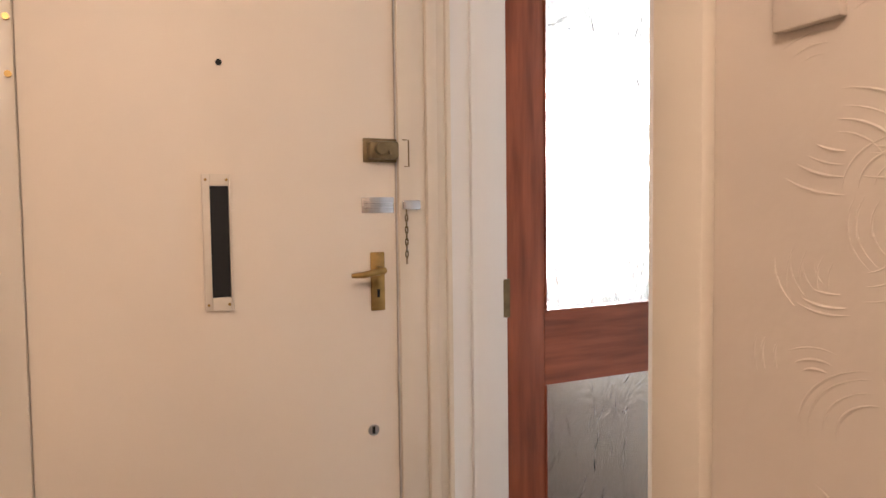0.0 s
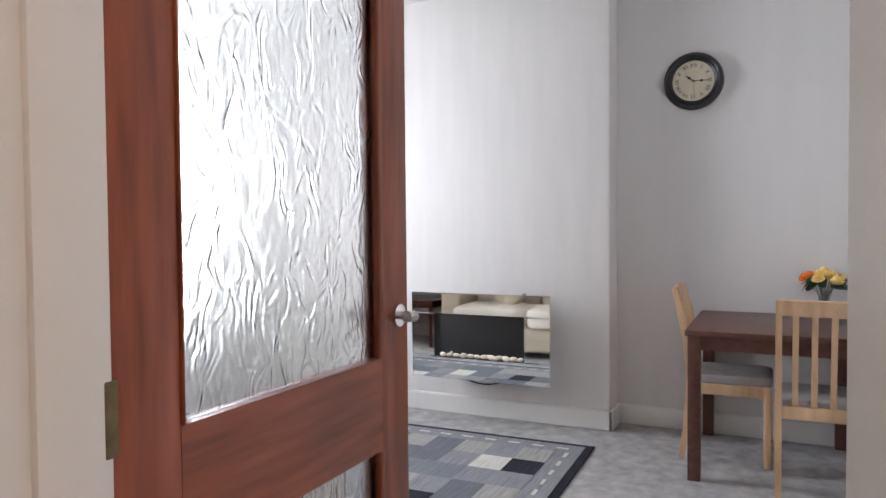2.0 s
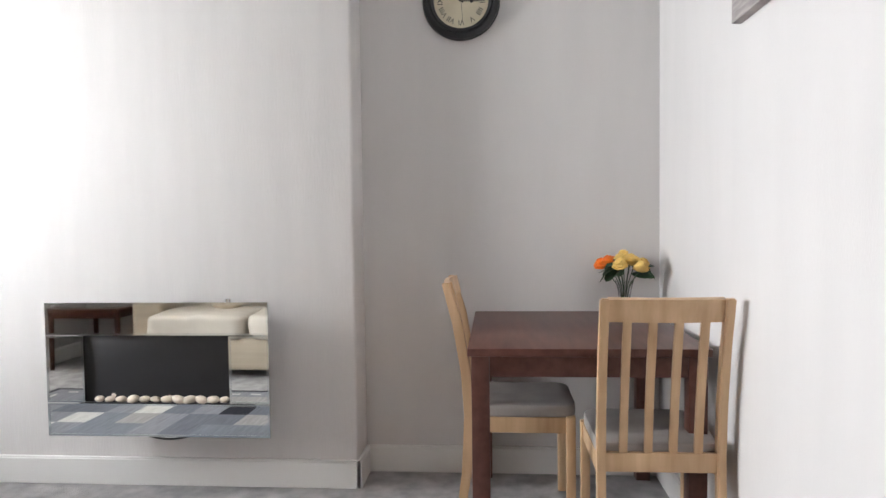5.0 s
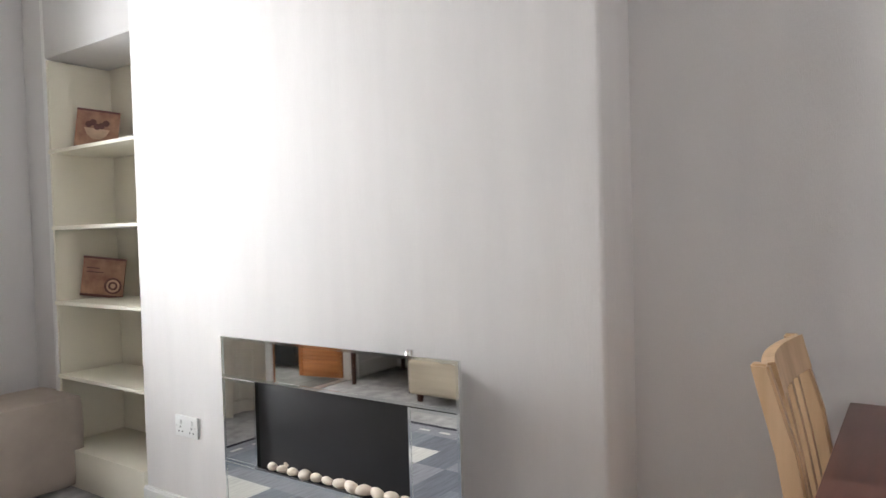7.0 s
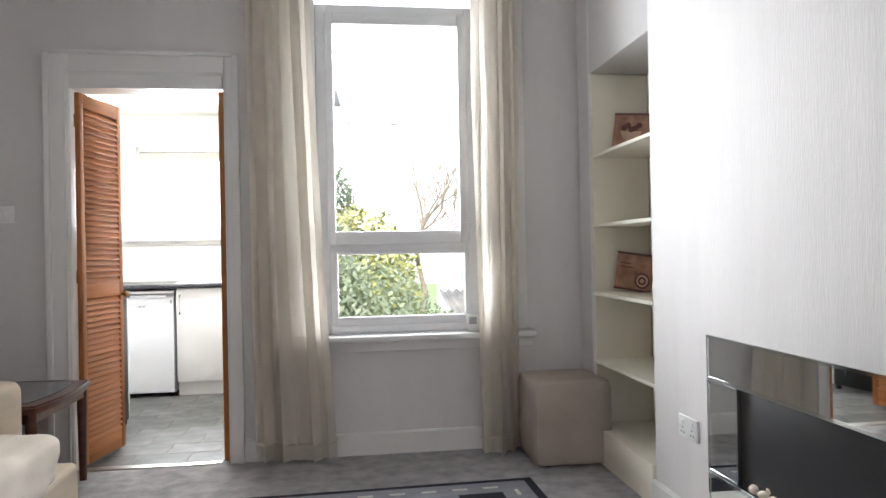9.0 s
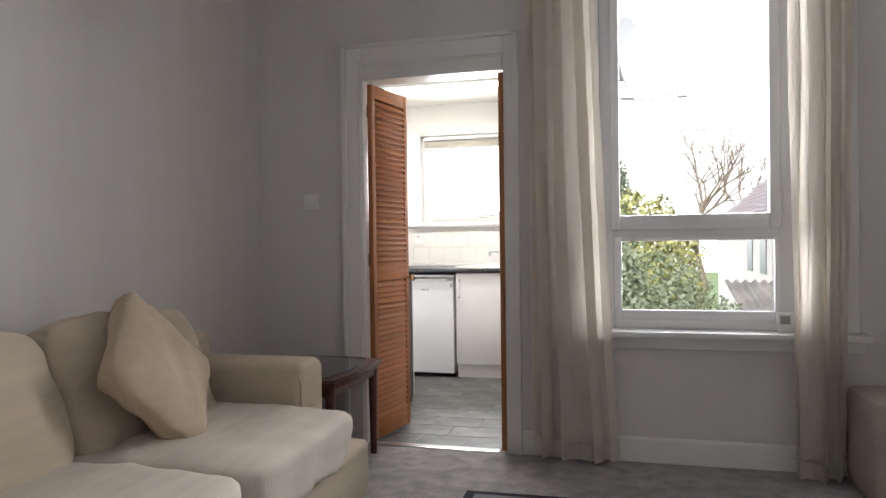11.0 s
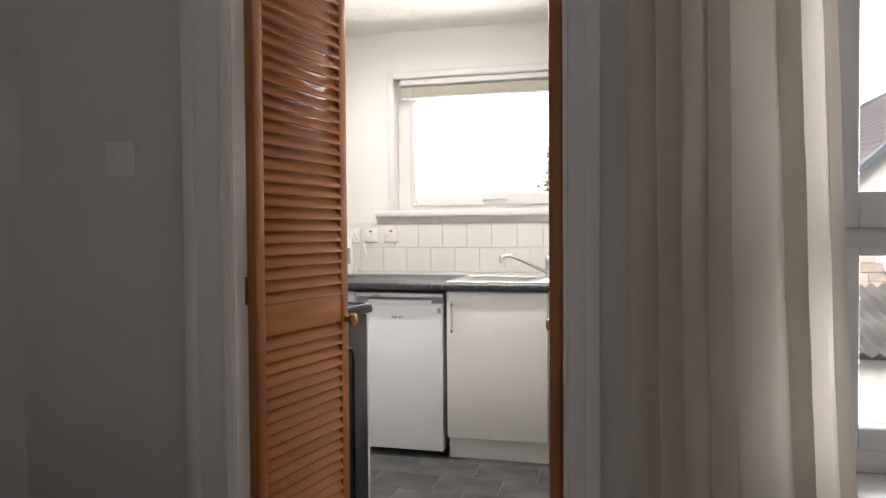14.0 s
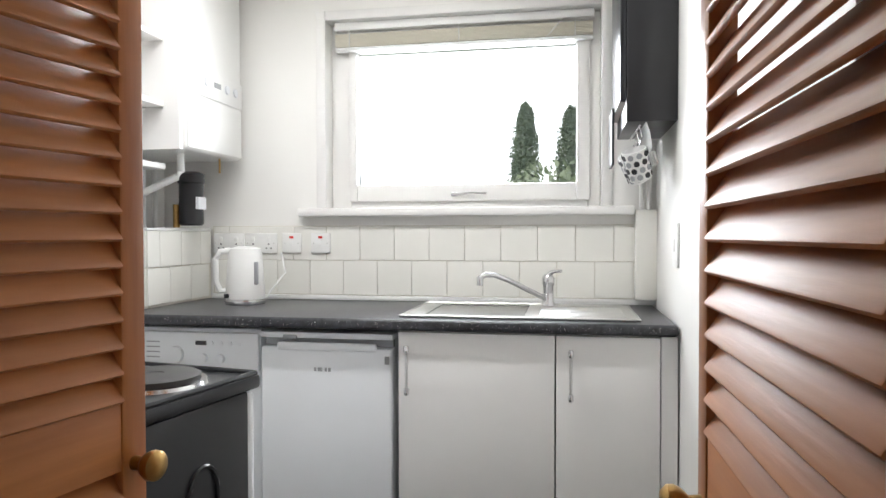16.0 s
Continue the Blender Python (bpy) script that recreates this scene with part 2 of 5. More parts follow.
def cyl(p0, p1, r0, r1=None, n=16, bm=None):
    b = bmesh.new()
    p0, p1 = Vector(p0), Vector(p1)
    bmesh.ops.create_cone(b, cap_ends=True, segments=n, radius1=r0, radius2=r0 if r1 is None else r1, depth=(p1 - p0).length)
    q = (p1 - p0).to_track_quat("Z", "Y").to_matrix().to_4x4()
    b.transform(Matrix.Translation((p0 + p1) / 2) @ q)
    return add(bm, b) if bm else b


def tube(pts, r, n=8, bm=None):
    b = bmesh.new()
    pts = [Vector(p) for p in pts]
    rings = []
    for i, p in enumerate(pts):
        d = (pts[min(i + 1, len(pts) - 1)] - pts[max(i - 1, 0)]).normalized()
        u = d.cross(Vector((0.13, 0.31, 0.94))).normalized()
        w = d.cross(u)
        rr = r[i] if isinstance(r, (list, tuple)) else r
        rings.append([b.verts.new(p + rr * (u * math.cos(2 * math.pi * k / n) + w * math.sin(2 * math.pi * k / n))) for k in range(n)])
    for a, c in zip(rings, rings[1:]):
        for k in range(n):
            b.faces.new((a[k], a[(k + 1) % n], c[(k + 1) % n], c[k]))
    b.faces.new(rings[0][::-1])
    b.faces.new(rings[-1])
    bmesh.ops.recalc_face_normals(b, faces=b.faces[:])
    return add(bm, b) if bm else b


def lathe(prof, n=28, m=None):
    b = bmesh.new()
    rings = [[b.verts.new((r * math.cos(2 * math.pi * k / n), r * math.sin(2 * math.pi * k / n), z)) for k in range(n)] for r, z in prof]
    for a, c in zip(rings, rings[1:]):
        for k in range(n):
            b.faces.new((a[k], a[(k + 1) % n], c[(k + 1) % n], c[k]))
    b.faces.new(rings[0][::-1])
    b.faces.new(rings[-1])
    if m is not None:
        b.transform(m)
    bmesh.ops.recalc_face_normals(b, faces=b.faces[:])
    return b


def soft(w, d, h, n=14, power=0.45, lump=0.008, seed=0, thin=0.0):
    """A stuffed cushion centred on its origin."""
    b = bmesh.new()
    bmesh.ops.create_cube(b, size=2)
    bmesh.ops.subdivide_edges(b, edges=b.edges[:], cuts=n, use_grid_fill=True)
    for v in b.verts:
        x, y, z = v.co
        rad = (abs(x) ** (2 / power) + abs(y) ** (2 / power) + abs(z) ** (2 / power)) ** (power / 2)
        c = v.co / rad
        edge = max(abs(c.x), abs(c.y))
        hz = h * (1 - thin * edge ** 3)
        q = Vector((c.x * w / 2, c.y * d / 2, c.z * hz / 2))
        q += c.normalized() * lump * (noise.noise(q * 7 + Vector((seed * 3.7, 0, 0))) + 0.6 * noise.noise(q * 17 + Vector((seed, 5, 0))))
        v.co = q
    return b


def prism(outline, z0, z1, bev=0.0):
    """An upright prism over a plan outline."""
    b = bmesh.new()
    lo = [b.verts.new((x, y, z0)) for x, y in outline]
    hi = [b.verts.new((x, y, z1)) for x, y in outline]
    b.faces.new(lo[::-1])
    b.faces.new(hi)
    for i in range(len(lo)):
        j = (i + 1) % len(lo)
        b.faces.new((lo[i], lo[j], hi[j], hi[i]))
    bmesh.ops.recalc_face_normals(b, faces=b.faces[:])
    if bev:
        bmesh.ops.bevel(b, geom=[e for e in b.edges if abs((e.verts[0].co - e.verts[1].co).z) < 1e-6], offset=bev, segments=2, affect="EDGES")
    return b


BASE = {}


def mesh(name, bm, material, smooth=True):
    me = bpy.data.meshes.new(name)
    bm.to_mesh(me)
    bm.free()
    me.materials.append(material)
    if smooth:
        me.shade_smooth()
        me.set_sharp_from_angle(angle=radians(38))
    return me


def thing(name, label, category, at=(0, 0, 0), turn=0, group="", kind=""):
    ob = new(name)
    ob.matrix_world = pose(*at, 0, 0, turn)
    ob.empty_display_size = 0.1
    BASE[ob.name] = pose(*at, 0, 0, turn)
    return tagged(ob, label, category, group, kind)


def part(name, bm, material, parent, label="", local=False, smooth=True):
    """One mesh under a thing or under a part. World coordinates unless local."""
    base = BASE[parent.name]
    if not local:
        bm.transform(base.inverted())
    ob = new(name, mesh(name, bm, material, smooth))
    ob.parent = parent
    BASE[ob.name] = base
    return tagged(ob, label)


def solid(name, bm, material, label, category, group="", kind="", smooth=True, at=None):
    if at:
        bm.transform(Matrix.Translation(-Vector(at)))
    ob = new(name, mesh(name, bm, material, smooth))
    if at:
        ob.location = at
    BASE[ob.name] = pose(*(at or (0, 0, 0)))
    return tagged(ob, label, category, group, kind)


def struct(name, bm, material, label, category="wall"):
    return solid(name, bm, material, label, category, kind="structure")


def text(body, size, m, material, parent, name="lettering"):
    cu = bpy.data.curves.new("t", "FONT")
    cu.body, cu.size, cu.align_x, cu.align_y, cu.extrude = body, size, "CENTER", "CENTER", 0.0004
    ob = bpy.data.objects.new("t", cu)
    scene.collection.objects.link(ob)
    bpy.context.view_layer.update()
    me = bpy.data.meshes.new_from_object(ob)
    bpy.data.objects.remove(ob)
    b = bmesh.new()
    b.from_mesh(me)
    b.transform(m)
    return part(name, b, material, parent, smooth=False)


def wall_with_hole(axis, a0, a1, lo, hi, z0, z1, holes):
    """A wall whose thickness runs a0..a1 along axis; holes are (u0, u1, v0, v1)."""
    b = bmesh.new()
    us = sorted({lo, hi, *[h[0] for h in holes], *[h[1] for h in holes]})
    vs = sorted({z0, z1, *[h[2] for h in holes], *[h[3] for h in holes]})
    for u0, u1 in zip(us, us[1:]):
        for v0, v1 in zip(vs, vs[1:]):
            if any(h[0] <= u0 and u1 <= h[1] and h[2] <= v0 and v1 <= h[3] for h in holes):
                continue
            bx(*((a0, a1, u0, u1) if axis == "x" else (u0, u1, a0, a1)), v0, v1, bm=b)
    bmesh.ops.remove_doubles(b, verts=b.verts[:], dist=1e-5)
    seen = {}
    for f in b.faces[:]:
        key = tuple(round(c, 4) for c in f.calc_center_median())
        if key in seen:
            b.faces.remove(f)
            if seen[key].is_valid:
                b.faces.remove(seen[key])
        else:
            seen[key] = f
    return b

# ---- the shell ----
CH = 2.85
W = 4.82
struct("floor_living", bx(0.88, 4.98, 0.37, 4.84, -0.1, 0), CARPET, "mottled grey cut-pile carpet", "carpet")
struct("floor_hall", bx(-1.2, 0.88, -1.6, 1.6, -0.1, -0.001), CARPET, "grey hall carpet", "carpet")
struct("ceiling_living", bx(0.6, 5.2, 0.1, 4.95, CH, CH + 0.1), CEIL, "plain white ceiling", "ceiling")
struct("ceiling_hall", bx(-1.3, 0.72, -1.7, 1.71, 2.5, 2.6), CEIL, "plain white hall ceiling", "ceiling")
struct("wall_window", wall_with_hole("y", W, 4.95, 1.0, 5.1, 0, CH, [(1.861, 2.648, 0, 2.02), (3.13, 4.06, 0.66, 2.76)]), WALL, "pale grey painted wall with window and kitchen doorway")
struct("wall_sofa_return", bx(0.7, 0.885, 1.62, 2.0, 0, CH), WALL, "pale grey painted wall beside the door")
struct("wall_sofa", bx(0.7, 1.225, 2.0, W, 0, CH), WALL, "pale grey painted wall behind the sofa")
struct("wall_dining", bx(0.661, 5.1, 0.2, 0.37, 0, CH), WALL, "pale grey painted wall beside the dining table")
struct("wall_clock", bx(4.80, 5.0, 0.37, 1.717, 0, CH), WALL, "pale grey painted alcove wall behind the dining table")
breast = bx(4.588, 5.0, 1.717, 3.795, 0, CH, 0.012, 3)
struct("wall_fireplace", breast, BREAST, "off-white papered chimney breast with soft corners")
struct("wall_hall", wall_with_hole("x", 0.66, 0.88, 0.37, 1.62, 0, CH, [(0.752, 1.54, 0, 2.03)]), HALL, "cream textured plaster hall wall")
struct("wall_front", wall_with_hole("y", 1.55, 1.72, -1.2, 0.72, 0, 2.5, [(-0.15, 0.606, 0, 2.05)]), HALL, "cream hall wall round the front door")
struct("wall_hall_left", bx(-1.2, -1.1, -1.6, 1.55, 0, 2.5), HALL, "cream hall wall")
struct("wall_hall_back", bx(-1.2, 0.75, -1.7, -1.6, 0, 2.5), HALL, "cream hall wall")
struct("wall_hall_right", bx(0.661, 0.75, -1.6, 0.37, 0, 2.5), HALL, "cream textured plaster hall wall")

# trowelled swirls in the hall plaster
swirl = bmesh.new()
rsw = random.Random(17)
for n_sw in range(150):
    cy, cz, a0 = rsw.uniform(-0.9, 0.62) if n_sw % 2 else rsw.uniform(0.3, 0.63), rsw.uniform(0.25, 2.35), rsw.uniform(0, 6.28)
    span, r0 = rsw.uniform(0.7, 1.9), rsw.uniform(0.02, 0.045)
    for k in range(rsw.randint(2, 5)):
        rr = r0 + k * rsw.uniform(0.009, 0.014)
        th = rsw.uniform(0.0009, 0.0022)
        arc_pts = [(0.6605, cy + rr * 1.3 * math.cos(a0 + span * (i / 9 - 0.5)), cz + rr * math.sin(a0 + span * (i / 9 - 0.5))) for i in range(10)]
        if max(p[1] for p in arc_pts) < 0.66:
            tube(arc_pts, [th * math.sin(math.pi * (i + 0.4) / 9.8) + 0.0003 for i in range(10)], 6, bm=swirl)
part("plaster_swirl", swirl, HALL, bpy.data.objects["wall_hall"], "raised trowel strokes")["kind"] = "stuff"
# added box standing in for a bright, lit recess in the plaster
fit = thing("wall_fitting", "small cream box added in place of a lit recess in the hall wall", "wall fitting", (0.655, 0.55, 1.425))
part("case", bx(0.648, 0.6605, 0.515, 0.588, 1.425, 1.50, 0.003), HALL, fit)

# alcove with built-in shelves
struct("wall_niche_back", bx(4.92, 5.0, 3.795, 4.60, 0, 2.06), IVORY, "cream painted back of the alcove")
struct("wall_niche_pier", bx(4.625, 5.0, 4.545, W, 0, CH, 0.015, 3), WALL, "pale grey pier beside the shelved alcove")
struct("wall_niche_head", bx(4.600, 5.0, 3.79, 4.55, 2.06, CH, 0.01), WALL, "white wall above the shelved alcove")
shelf = thing("shelf_unit", "cream painted built-in alcove shelves with four boards", "shelves", (4.75, 4.17, 0))
for z in (1.62, 1.25, 0.885, 0.525):
    part("shelf_board", bx(4.597, 4.918, 3.797, 4.543, z - 0.018, z, 0.002, 1), IVORY, shelf)
part("base_plinth", bx(4.575, 4.918, 3.797, 4.543, 0, 0.182, 0.004), IVORY, shelf)
part("side_panel", bx(4.66, 4.916, 3.80, 3.812, 0.183, 1.23), IVORY, shelf)
part("divider", bx(4.70, 4.916, 3.90, 3.915, 0.183, 1.23), IVORY, shelf)
part("cheek", bx(4.605, 4.918, 4.526, 4.5435, 0.183, 2.055), IVORY, shelf)
part("edge_bead", cyl((4.615, 4.56, 0.1), (4.615, 4.56, CH), 0.018, n=12), GLOSS, shelf)


def skirting(name, x0, x1, y0, y1, face):
    b = bx(x0, x1, y0, y1, 0, 0.125, 0.003, 1)
    g = 0.004
    bx(x0 - g * (face == "x-"), x1 + g * (face == "x+"), y0 - g * (face == "y-"), y1 + g * (face == "y+"), 0.0, 0.118, 0.003, 1, bm=b)
    return struct(name, b, GLOSS, "white gloss skirting board", "skirting")


skirting("baseboard_window", 2.722, 4.62, 4.805, W, "y-")
skirting("baseboard_left", 1.225, 1.736, 4.805, W, "y-")
skirting("baseboard_fire", 4.572, 4.588, 1.717, 3.79, "x-")
skirting("baseboard_return", 4.575, 4.80, 1.701, 1.717, "y-")
skirting("baseboard_clock", 4.784, 4.80, 0.386, 1.70, "x-")
skirting("baseboard_dining", 0.90, 4.80, 0.37, 0.386, "y+")
skirting("baseboard_sofa", 1.225, 1.241, 2.0, 4.8, "x+")

# kitchen doorway trim
trim = bx(1.738, 1.861, 4.793, W, 0, 2.205, 0.004)
bx(2.648, 2.722, 4.793, W, 0, 2.205, 0.004, bm=trim)
bx(1.861, 2.648, 4.793, W, 2.085, 2.205, 0.004, bm=trim)
for x0, x1 in ((1.738, 1.768), (2.690, 2.722)):
    bx(x0, x1, 4.781, 4.80, 0, 2.209, 0.004, bm=trim)
for x0, x1 in ((1.835, 1.848), (2.645, 2.656)):
    bx(x0, x1, 4.786, 4.80, 0, 2.12, 0.003, bm=trim)
bx(1.738, 2.722, 4.781, 4.80, 2.188, 2.209, 0.004, bm=trim)
bx(1.85, 2.643, 4.786, 4.80, 2.095, 2.108, 0.003, bm=trim)
bx(1.855, 2.637, 4.80, 4.85, 2.021, 2.088, 0.003, bm=trim)
struct("trim_kitchen_door", trim, GLOSS, "white gloss moulded architrave round the kitchen doorway", "architrave")
lining = bx(1.855, 1.8645, 4.80, 4.952, 0, 2.02)
bx(2.645, 2.654, 4.80, 4.952, 0, 2.02, bm=lining)
bx(1.8645, 2.645, 4.80, 4.952, 2.012, 2.021, bm=lining)
struct("trim_kitchen_lining", lining, GLOSS, "white gloss door lining", "door frame")
struct("trim_threshold", bx(1.866, 2.598, 4.80, 4.86, 0, 0.006, 0.002), STEEL, "metal threshold strip between carpet and vinyl", "threshold")

# living room door trim
hl = bx(0.606, 0.884, 1.532, 1.542, 0, 2.03)
bx(0.642, 0.884, 0.750, 0.760, 0, 2.03, bm=hl)
bx(0.642, 0.884, 0.760, 1.532, 2.022, 2.032, bm=hl)
bx(0.79, 0.884, 1.520, 1.534, 0, 2.03, 0.002, bm=hl)
struct("trim_living_lining", hl, GLOSS, "white gloss door lining with chipped hinge recess", "door frame")
ha = bx(0.638, 0.661, 0.67, 0.752, 0, 2.11, 0.006)
bx(0.638, 0.661, 0.68, 1.535, 2.03, 2.11, 0.006, bm=ha)
bx(0.878, 0.90, 0.67, 0.754, 0, 2.11, 0.006, bm=ha)
bx(0.878, 0.90, 0.68, 1.60, 2.03, 2.11, 0.006, bm=ha)
bx(0.878, 0.90, 1.542, 1.618, 0, 2.11, 0.006, bm=ha)
struct("trim_living_door", ha, CREAM, "cream gloss architrave round the living room doorway", "architrave")

# front door
fd = thing("door_1", "cream painted flush front door with brass furniture, closed", "door", (0.24, 1.55, 0), kind="structure")
leaf = part("door_leaf", bx(-0.12, 0.603, 1.535, 1.58, 0.01, 2.04, 0.002), FRONTD, fd)
fr = bx(0.6065, 0.672, 1.522, 1.60, 0, 2.1, 0.003)
bx(0.672, 0.70, 1.512, 1.56, 0, 2.1, 0.006, bm=fr)
bx(0.70, 0.74, 1.528, 1.56, 0, 2.1, 0.003, bm=fr)
bx(0.724, 0.738, 1.518, 1.56, 0, 2.1, 0.006, bm=fr)
part("door_frame", fr, CREAM, fd)
fl = bx(-0.19, -0.121, 1.52, 1.60, 0, 2.1, 0.004)
part("door_frame", fl, CREAM, fd)
y = 1.535
lb = bx(0.188, 0.203, y - 0.012, y, 1.055, 1.33, 0.002)
bx(0.2395, 0.2445, y - 0.012, y, 1.055, 1.33, 0.001, bm=lb)
bx(0.203, 0.2395, y - 0.012, y, 1.306, 1.33, 0.001, bm=lb)
bx(0.203, 0.2395, y - 0.012, y, 1.055, 1.081, 0.001, bm=lb)
box = part("letter_plate", lb, CREAM, fd, "ivory vertical letter plate surround")
part("flap", bx(0.2032, 0.2393, y - 0.006, y, 1.0812, 1.3058), DARKH, fd, "black brush draught flap")
for xx, zz in ((0.195, 1.318), (0.235, 1.318), (0.195, 1.067), (0.235, 1.067)):
    part("screw", cyl((xx, y - 0.014, zz), (xx, y - 0.011, zz), 0.003, n=8), BRASS, box)
part("spyhole", cyl((0.228, y - 0.004, 1.553), (0.228, y, 1.553), 0.006), DARKH, fd)
lk = bx(0.527, 0.606, y - 0.004, y, 1.36, 1.413, 0.002)
bx(0.535, 0.603, y - 0.03, y - 0.003, 1.366, 1.405, 0.006, bm=lk)
lock = part("night_latch", lk, BRONZE, fd, "tarnished brass night latch")
part("latch_knob", cyl((0.556, y - 0.045, 1.387), (0.556, y - 0.028, 1.387), 0.012), BRONZE, lock)
part("latch_snib", cyl((0.582, y - 0.036, 1.381), (0.582, y - 0.029, 1.381), 0.006), BRONZE, lock)
part("keeper", tube([(0.608, 1.50, 1.408), (0.622, 1.50, 1.408), (0.622, 1.50, 1.35), (0.612, 1.50, 1.35)], 0.0018), BRONZE, lock)
ct = bx(0.522, 0.598, y - 0.003, y, 1.248, 1.283, 0.001)
bx(0.526, 0.594, y - 0.012, y - 0.002, 1.258, 1.264, 0.002, bm=ct)
bx(0.526, 0.594, y - 0.012, y - 0.002, 1.268, 1.274, 0.002, bm=ct)
chain = part("chain_slide", ct, CHROME, fd, "chrome door chain slide")
part("chain_anchor", bx(0.612, 0.655, 1.510, 1.523, 1.254, 1.276, 0.004), CHROME, fd)
for i in range(9):
    zc = 1.25 - i * 0.0135
    ring = [(0.62 + 0.0035 * math.cos(a) * (1 if i % 2 else 0.4), 1.513 + 0.0035 * math.cos(a) * (0.4 if i % 2 else 1), zc + 0.0085 * math.sin(a)) for a in np.linspace(0, 2 * math.pi, 11)]
    part("chain_link", tube(ring, 0.0018, 6), BRONZE, chain)
ph = bx(0.54, 0.573, y - 0.005, y, 1.03, 1.161, 0.002)
handle = part("handle_plate", ph, BRASS, fd, "aged brass lever handle plate")
part("lever", tube([(0.557, y, 1.122), (0.557, y - 0.04, 1.122), (0.545, y - 0.045, 1.121), (0.51, y - 0.045, 1.115), (0.484, y - 0.042, 1.114)], [0.008, 0.008, 0.008, 0.007, 0.005], 10), BRASS, handle)
part("keyhole", bx(0.554, 0.560, y - 0.0065, y - 0.004, 1.06, 1.078), DARKH, handle)
esc = part("escutcheon", cyl((0.541, y - 0.003, 0.76), (0.541, y, 0.76), 0.013), CHROME, fd)
part("keyhole", bx(0.538, 0.544, y - 0.0045, y - 0.002, 0.752, 0.768), DARKH, esc)
for zz in (1.5, 1.6):
    part("hinge_stub", cyl((-0.13, 1.515, zz), (-0.13, 1.522, zz), 0.006), BRASS, fd)

# open glazed door
gd = thing("door_2", "mahogany door with hammered glass panes, standing open", "door", (0.888, 1.56, 0), kind="structure")
Y0, Y1 = 1.530, 1.568
part("stile", bx(0.888, 0.998, Y0, Y1, 0.012, 2.0, 0.003), MAHOG, gd)
part("stile", bx(1.532, 1.638, Y0, Y1, 0.012, 2.0, 0.003), MAHOG, gd)
part("mid_rail", bx(0.9985, 1.5315, Y0 + 0.001, Y1 - 0.001, 0.808, 0.998), MAHOGH, gd)
part("bottom_rail", bx(0.9985, 1.5315, Y0 + 0.001, Y1 - 0.001, 0.012, 0.24), MAHOGH, gd)
part("top_rail", bx(0.9985, 1.5315, Y0 + 0.001, Y1 - 0.001, 1.88, 2.0), MAHOGH, gd)
for z0, z1 in ((0.998, 1.88), (0.24, 0.808)):
    for yy in (Y0 - 0.004, Y1 - 0.012):
        bd = bx(1.515, 1.5314, yy, yy + 0.016, z0, z1, 0.005)
        bx(0.9986, 1.003, yy, yy + 0.016, z0, z1, 0.002, bm=bd)
        part("glazing_bead", bd, MAHOG, gd)
    part("pane", bx(0.999, 1.531, 1.547, 1.552, z0 + 0.001, z1 - 0.001), HAMMER, gd, "hammered obscure glass")
for yy, s in ((Y0, -1), (Y1, 1)):
    part("rose", cyl((1.592, yy, 1.08), (1.592, yy + s * 0.008, 1.08), 0.024), CHROME, gd)
    part("lever", tube([(1.592, yy, 1.08), (1.592, yy + s * 0.045, 1.08), (1.575, yy + s * 0.05, 1.082), (1.545, yy + s * 0.048, 1.085)], [0.009, 0.009, 0.011, 0.013], 10), CHROME, gd)
part("hinge", bx(0.872, 0.892, 1.519, 1.531, 0.99, 1.085, 0.003), BRONZE, gd)
part("hinge", bx(0.872, 0.892, 1.519, 1.531, 1.75, 1.84, 0.003), BRONZE, gd)

# ---- living room window ----
wd = thing("window_1", "white plastic-framed window with large upper and smaller lower pane", "window", (3.6, 4.9, 0.66), kind="structure")
yf0, yf1 = 4.885, 4.945
for b in (bx(3.131, 3.195, yf0, yf1, 0.662, 2.52, 0.004), bx(3.975, 4.059, yf0, yf1, 0.662, 2.52, 0.004), bx(3.195, 3.975, yf0, yf1, 2.44, 2.52, 0.004), bx(3.195, 3.975, yf0, yf1, 1.125, 1.185, 0.004), bx(3.195, 3.975, yf0, yf1, 0.662, 0.715, 0.004)):
    part("window_frame", b, UPVC, wd)
sh = bx(3.185, 3.228, yf0 - 0.022, yf1 - 0.01, 1.165, 2.47, 0.006)
bx(3.932, 3.985, yf0 - 0.022, yf1 - 0.01, 1.165, 2.47, 0.006, bm=sh)
bx(3.228, 3.932, yf0 - 0.022, yf1 - 0.01, 2.405, 2.47, 0.006, bm=sh)
bx(3.228, 3.932, yf0 - 0.022, yf1 - 0.01, 1.165, 1.24, 0.006, bm=sh)
part("sash", sh, UPVC, wd)
sl = bx(3.195, 3.235, yf0 - 0.006, yf1 - 0.01, 0.71, 1.128, 0.004)
bx(3.955, 3.98, yf0 - 0.006, yf1 - 0.01, 0.71, 1.128, 0.004, bm=sl)
bx(3.235, 3.955, yf0 - 0.006, yf1 - 0.01, 0.71, 0.756, 0.004, bm=sl)
bx(3.235, 3.955, yf0 - 0.006, yf1 - 0.01, 1.108, 1.128, 0.002, bm=sl)
part("sash", sl, UPVC, wd)
for z0, z1 in ((1.241, 2.404), (0.757, 1.107)):
    p = part("pane", bx(3.229, 3.954 if z0 < 1 else 3.931, 4.912, 4.916, z0, z1), GLASS, wd)
    p.visible_shadow = False
part("trickle_vent", bx(3.40, 3.78, yf0 - 0.028, yf0 - 0.02, 2.432, 2.455, 0.003), UPVC, wd)
part("window_sill", bx(2.98, 4.335, 4.735, 4.886, 0.632, 0.664, 0.008), GLOSS, wd)
part("apron", bx(3.0, 4.325, 4.790, W, 0.575, 0.632, 0.003), GLOSS, wd)
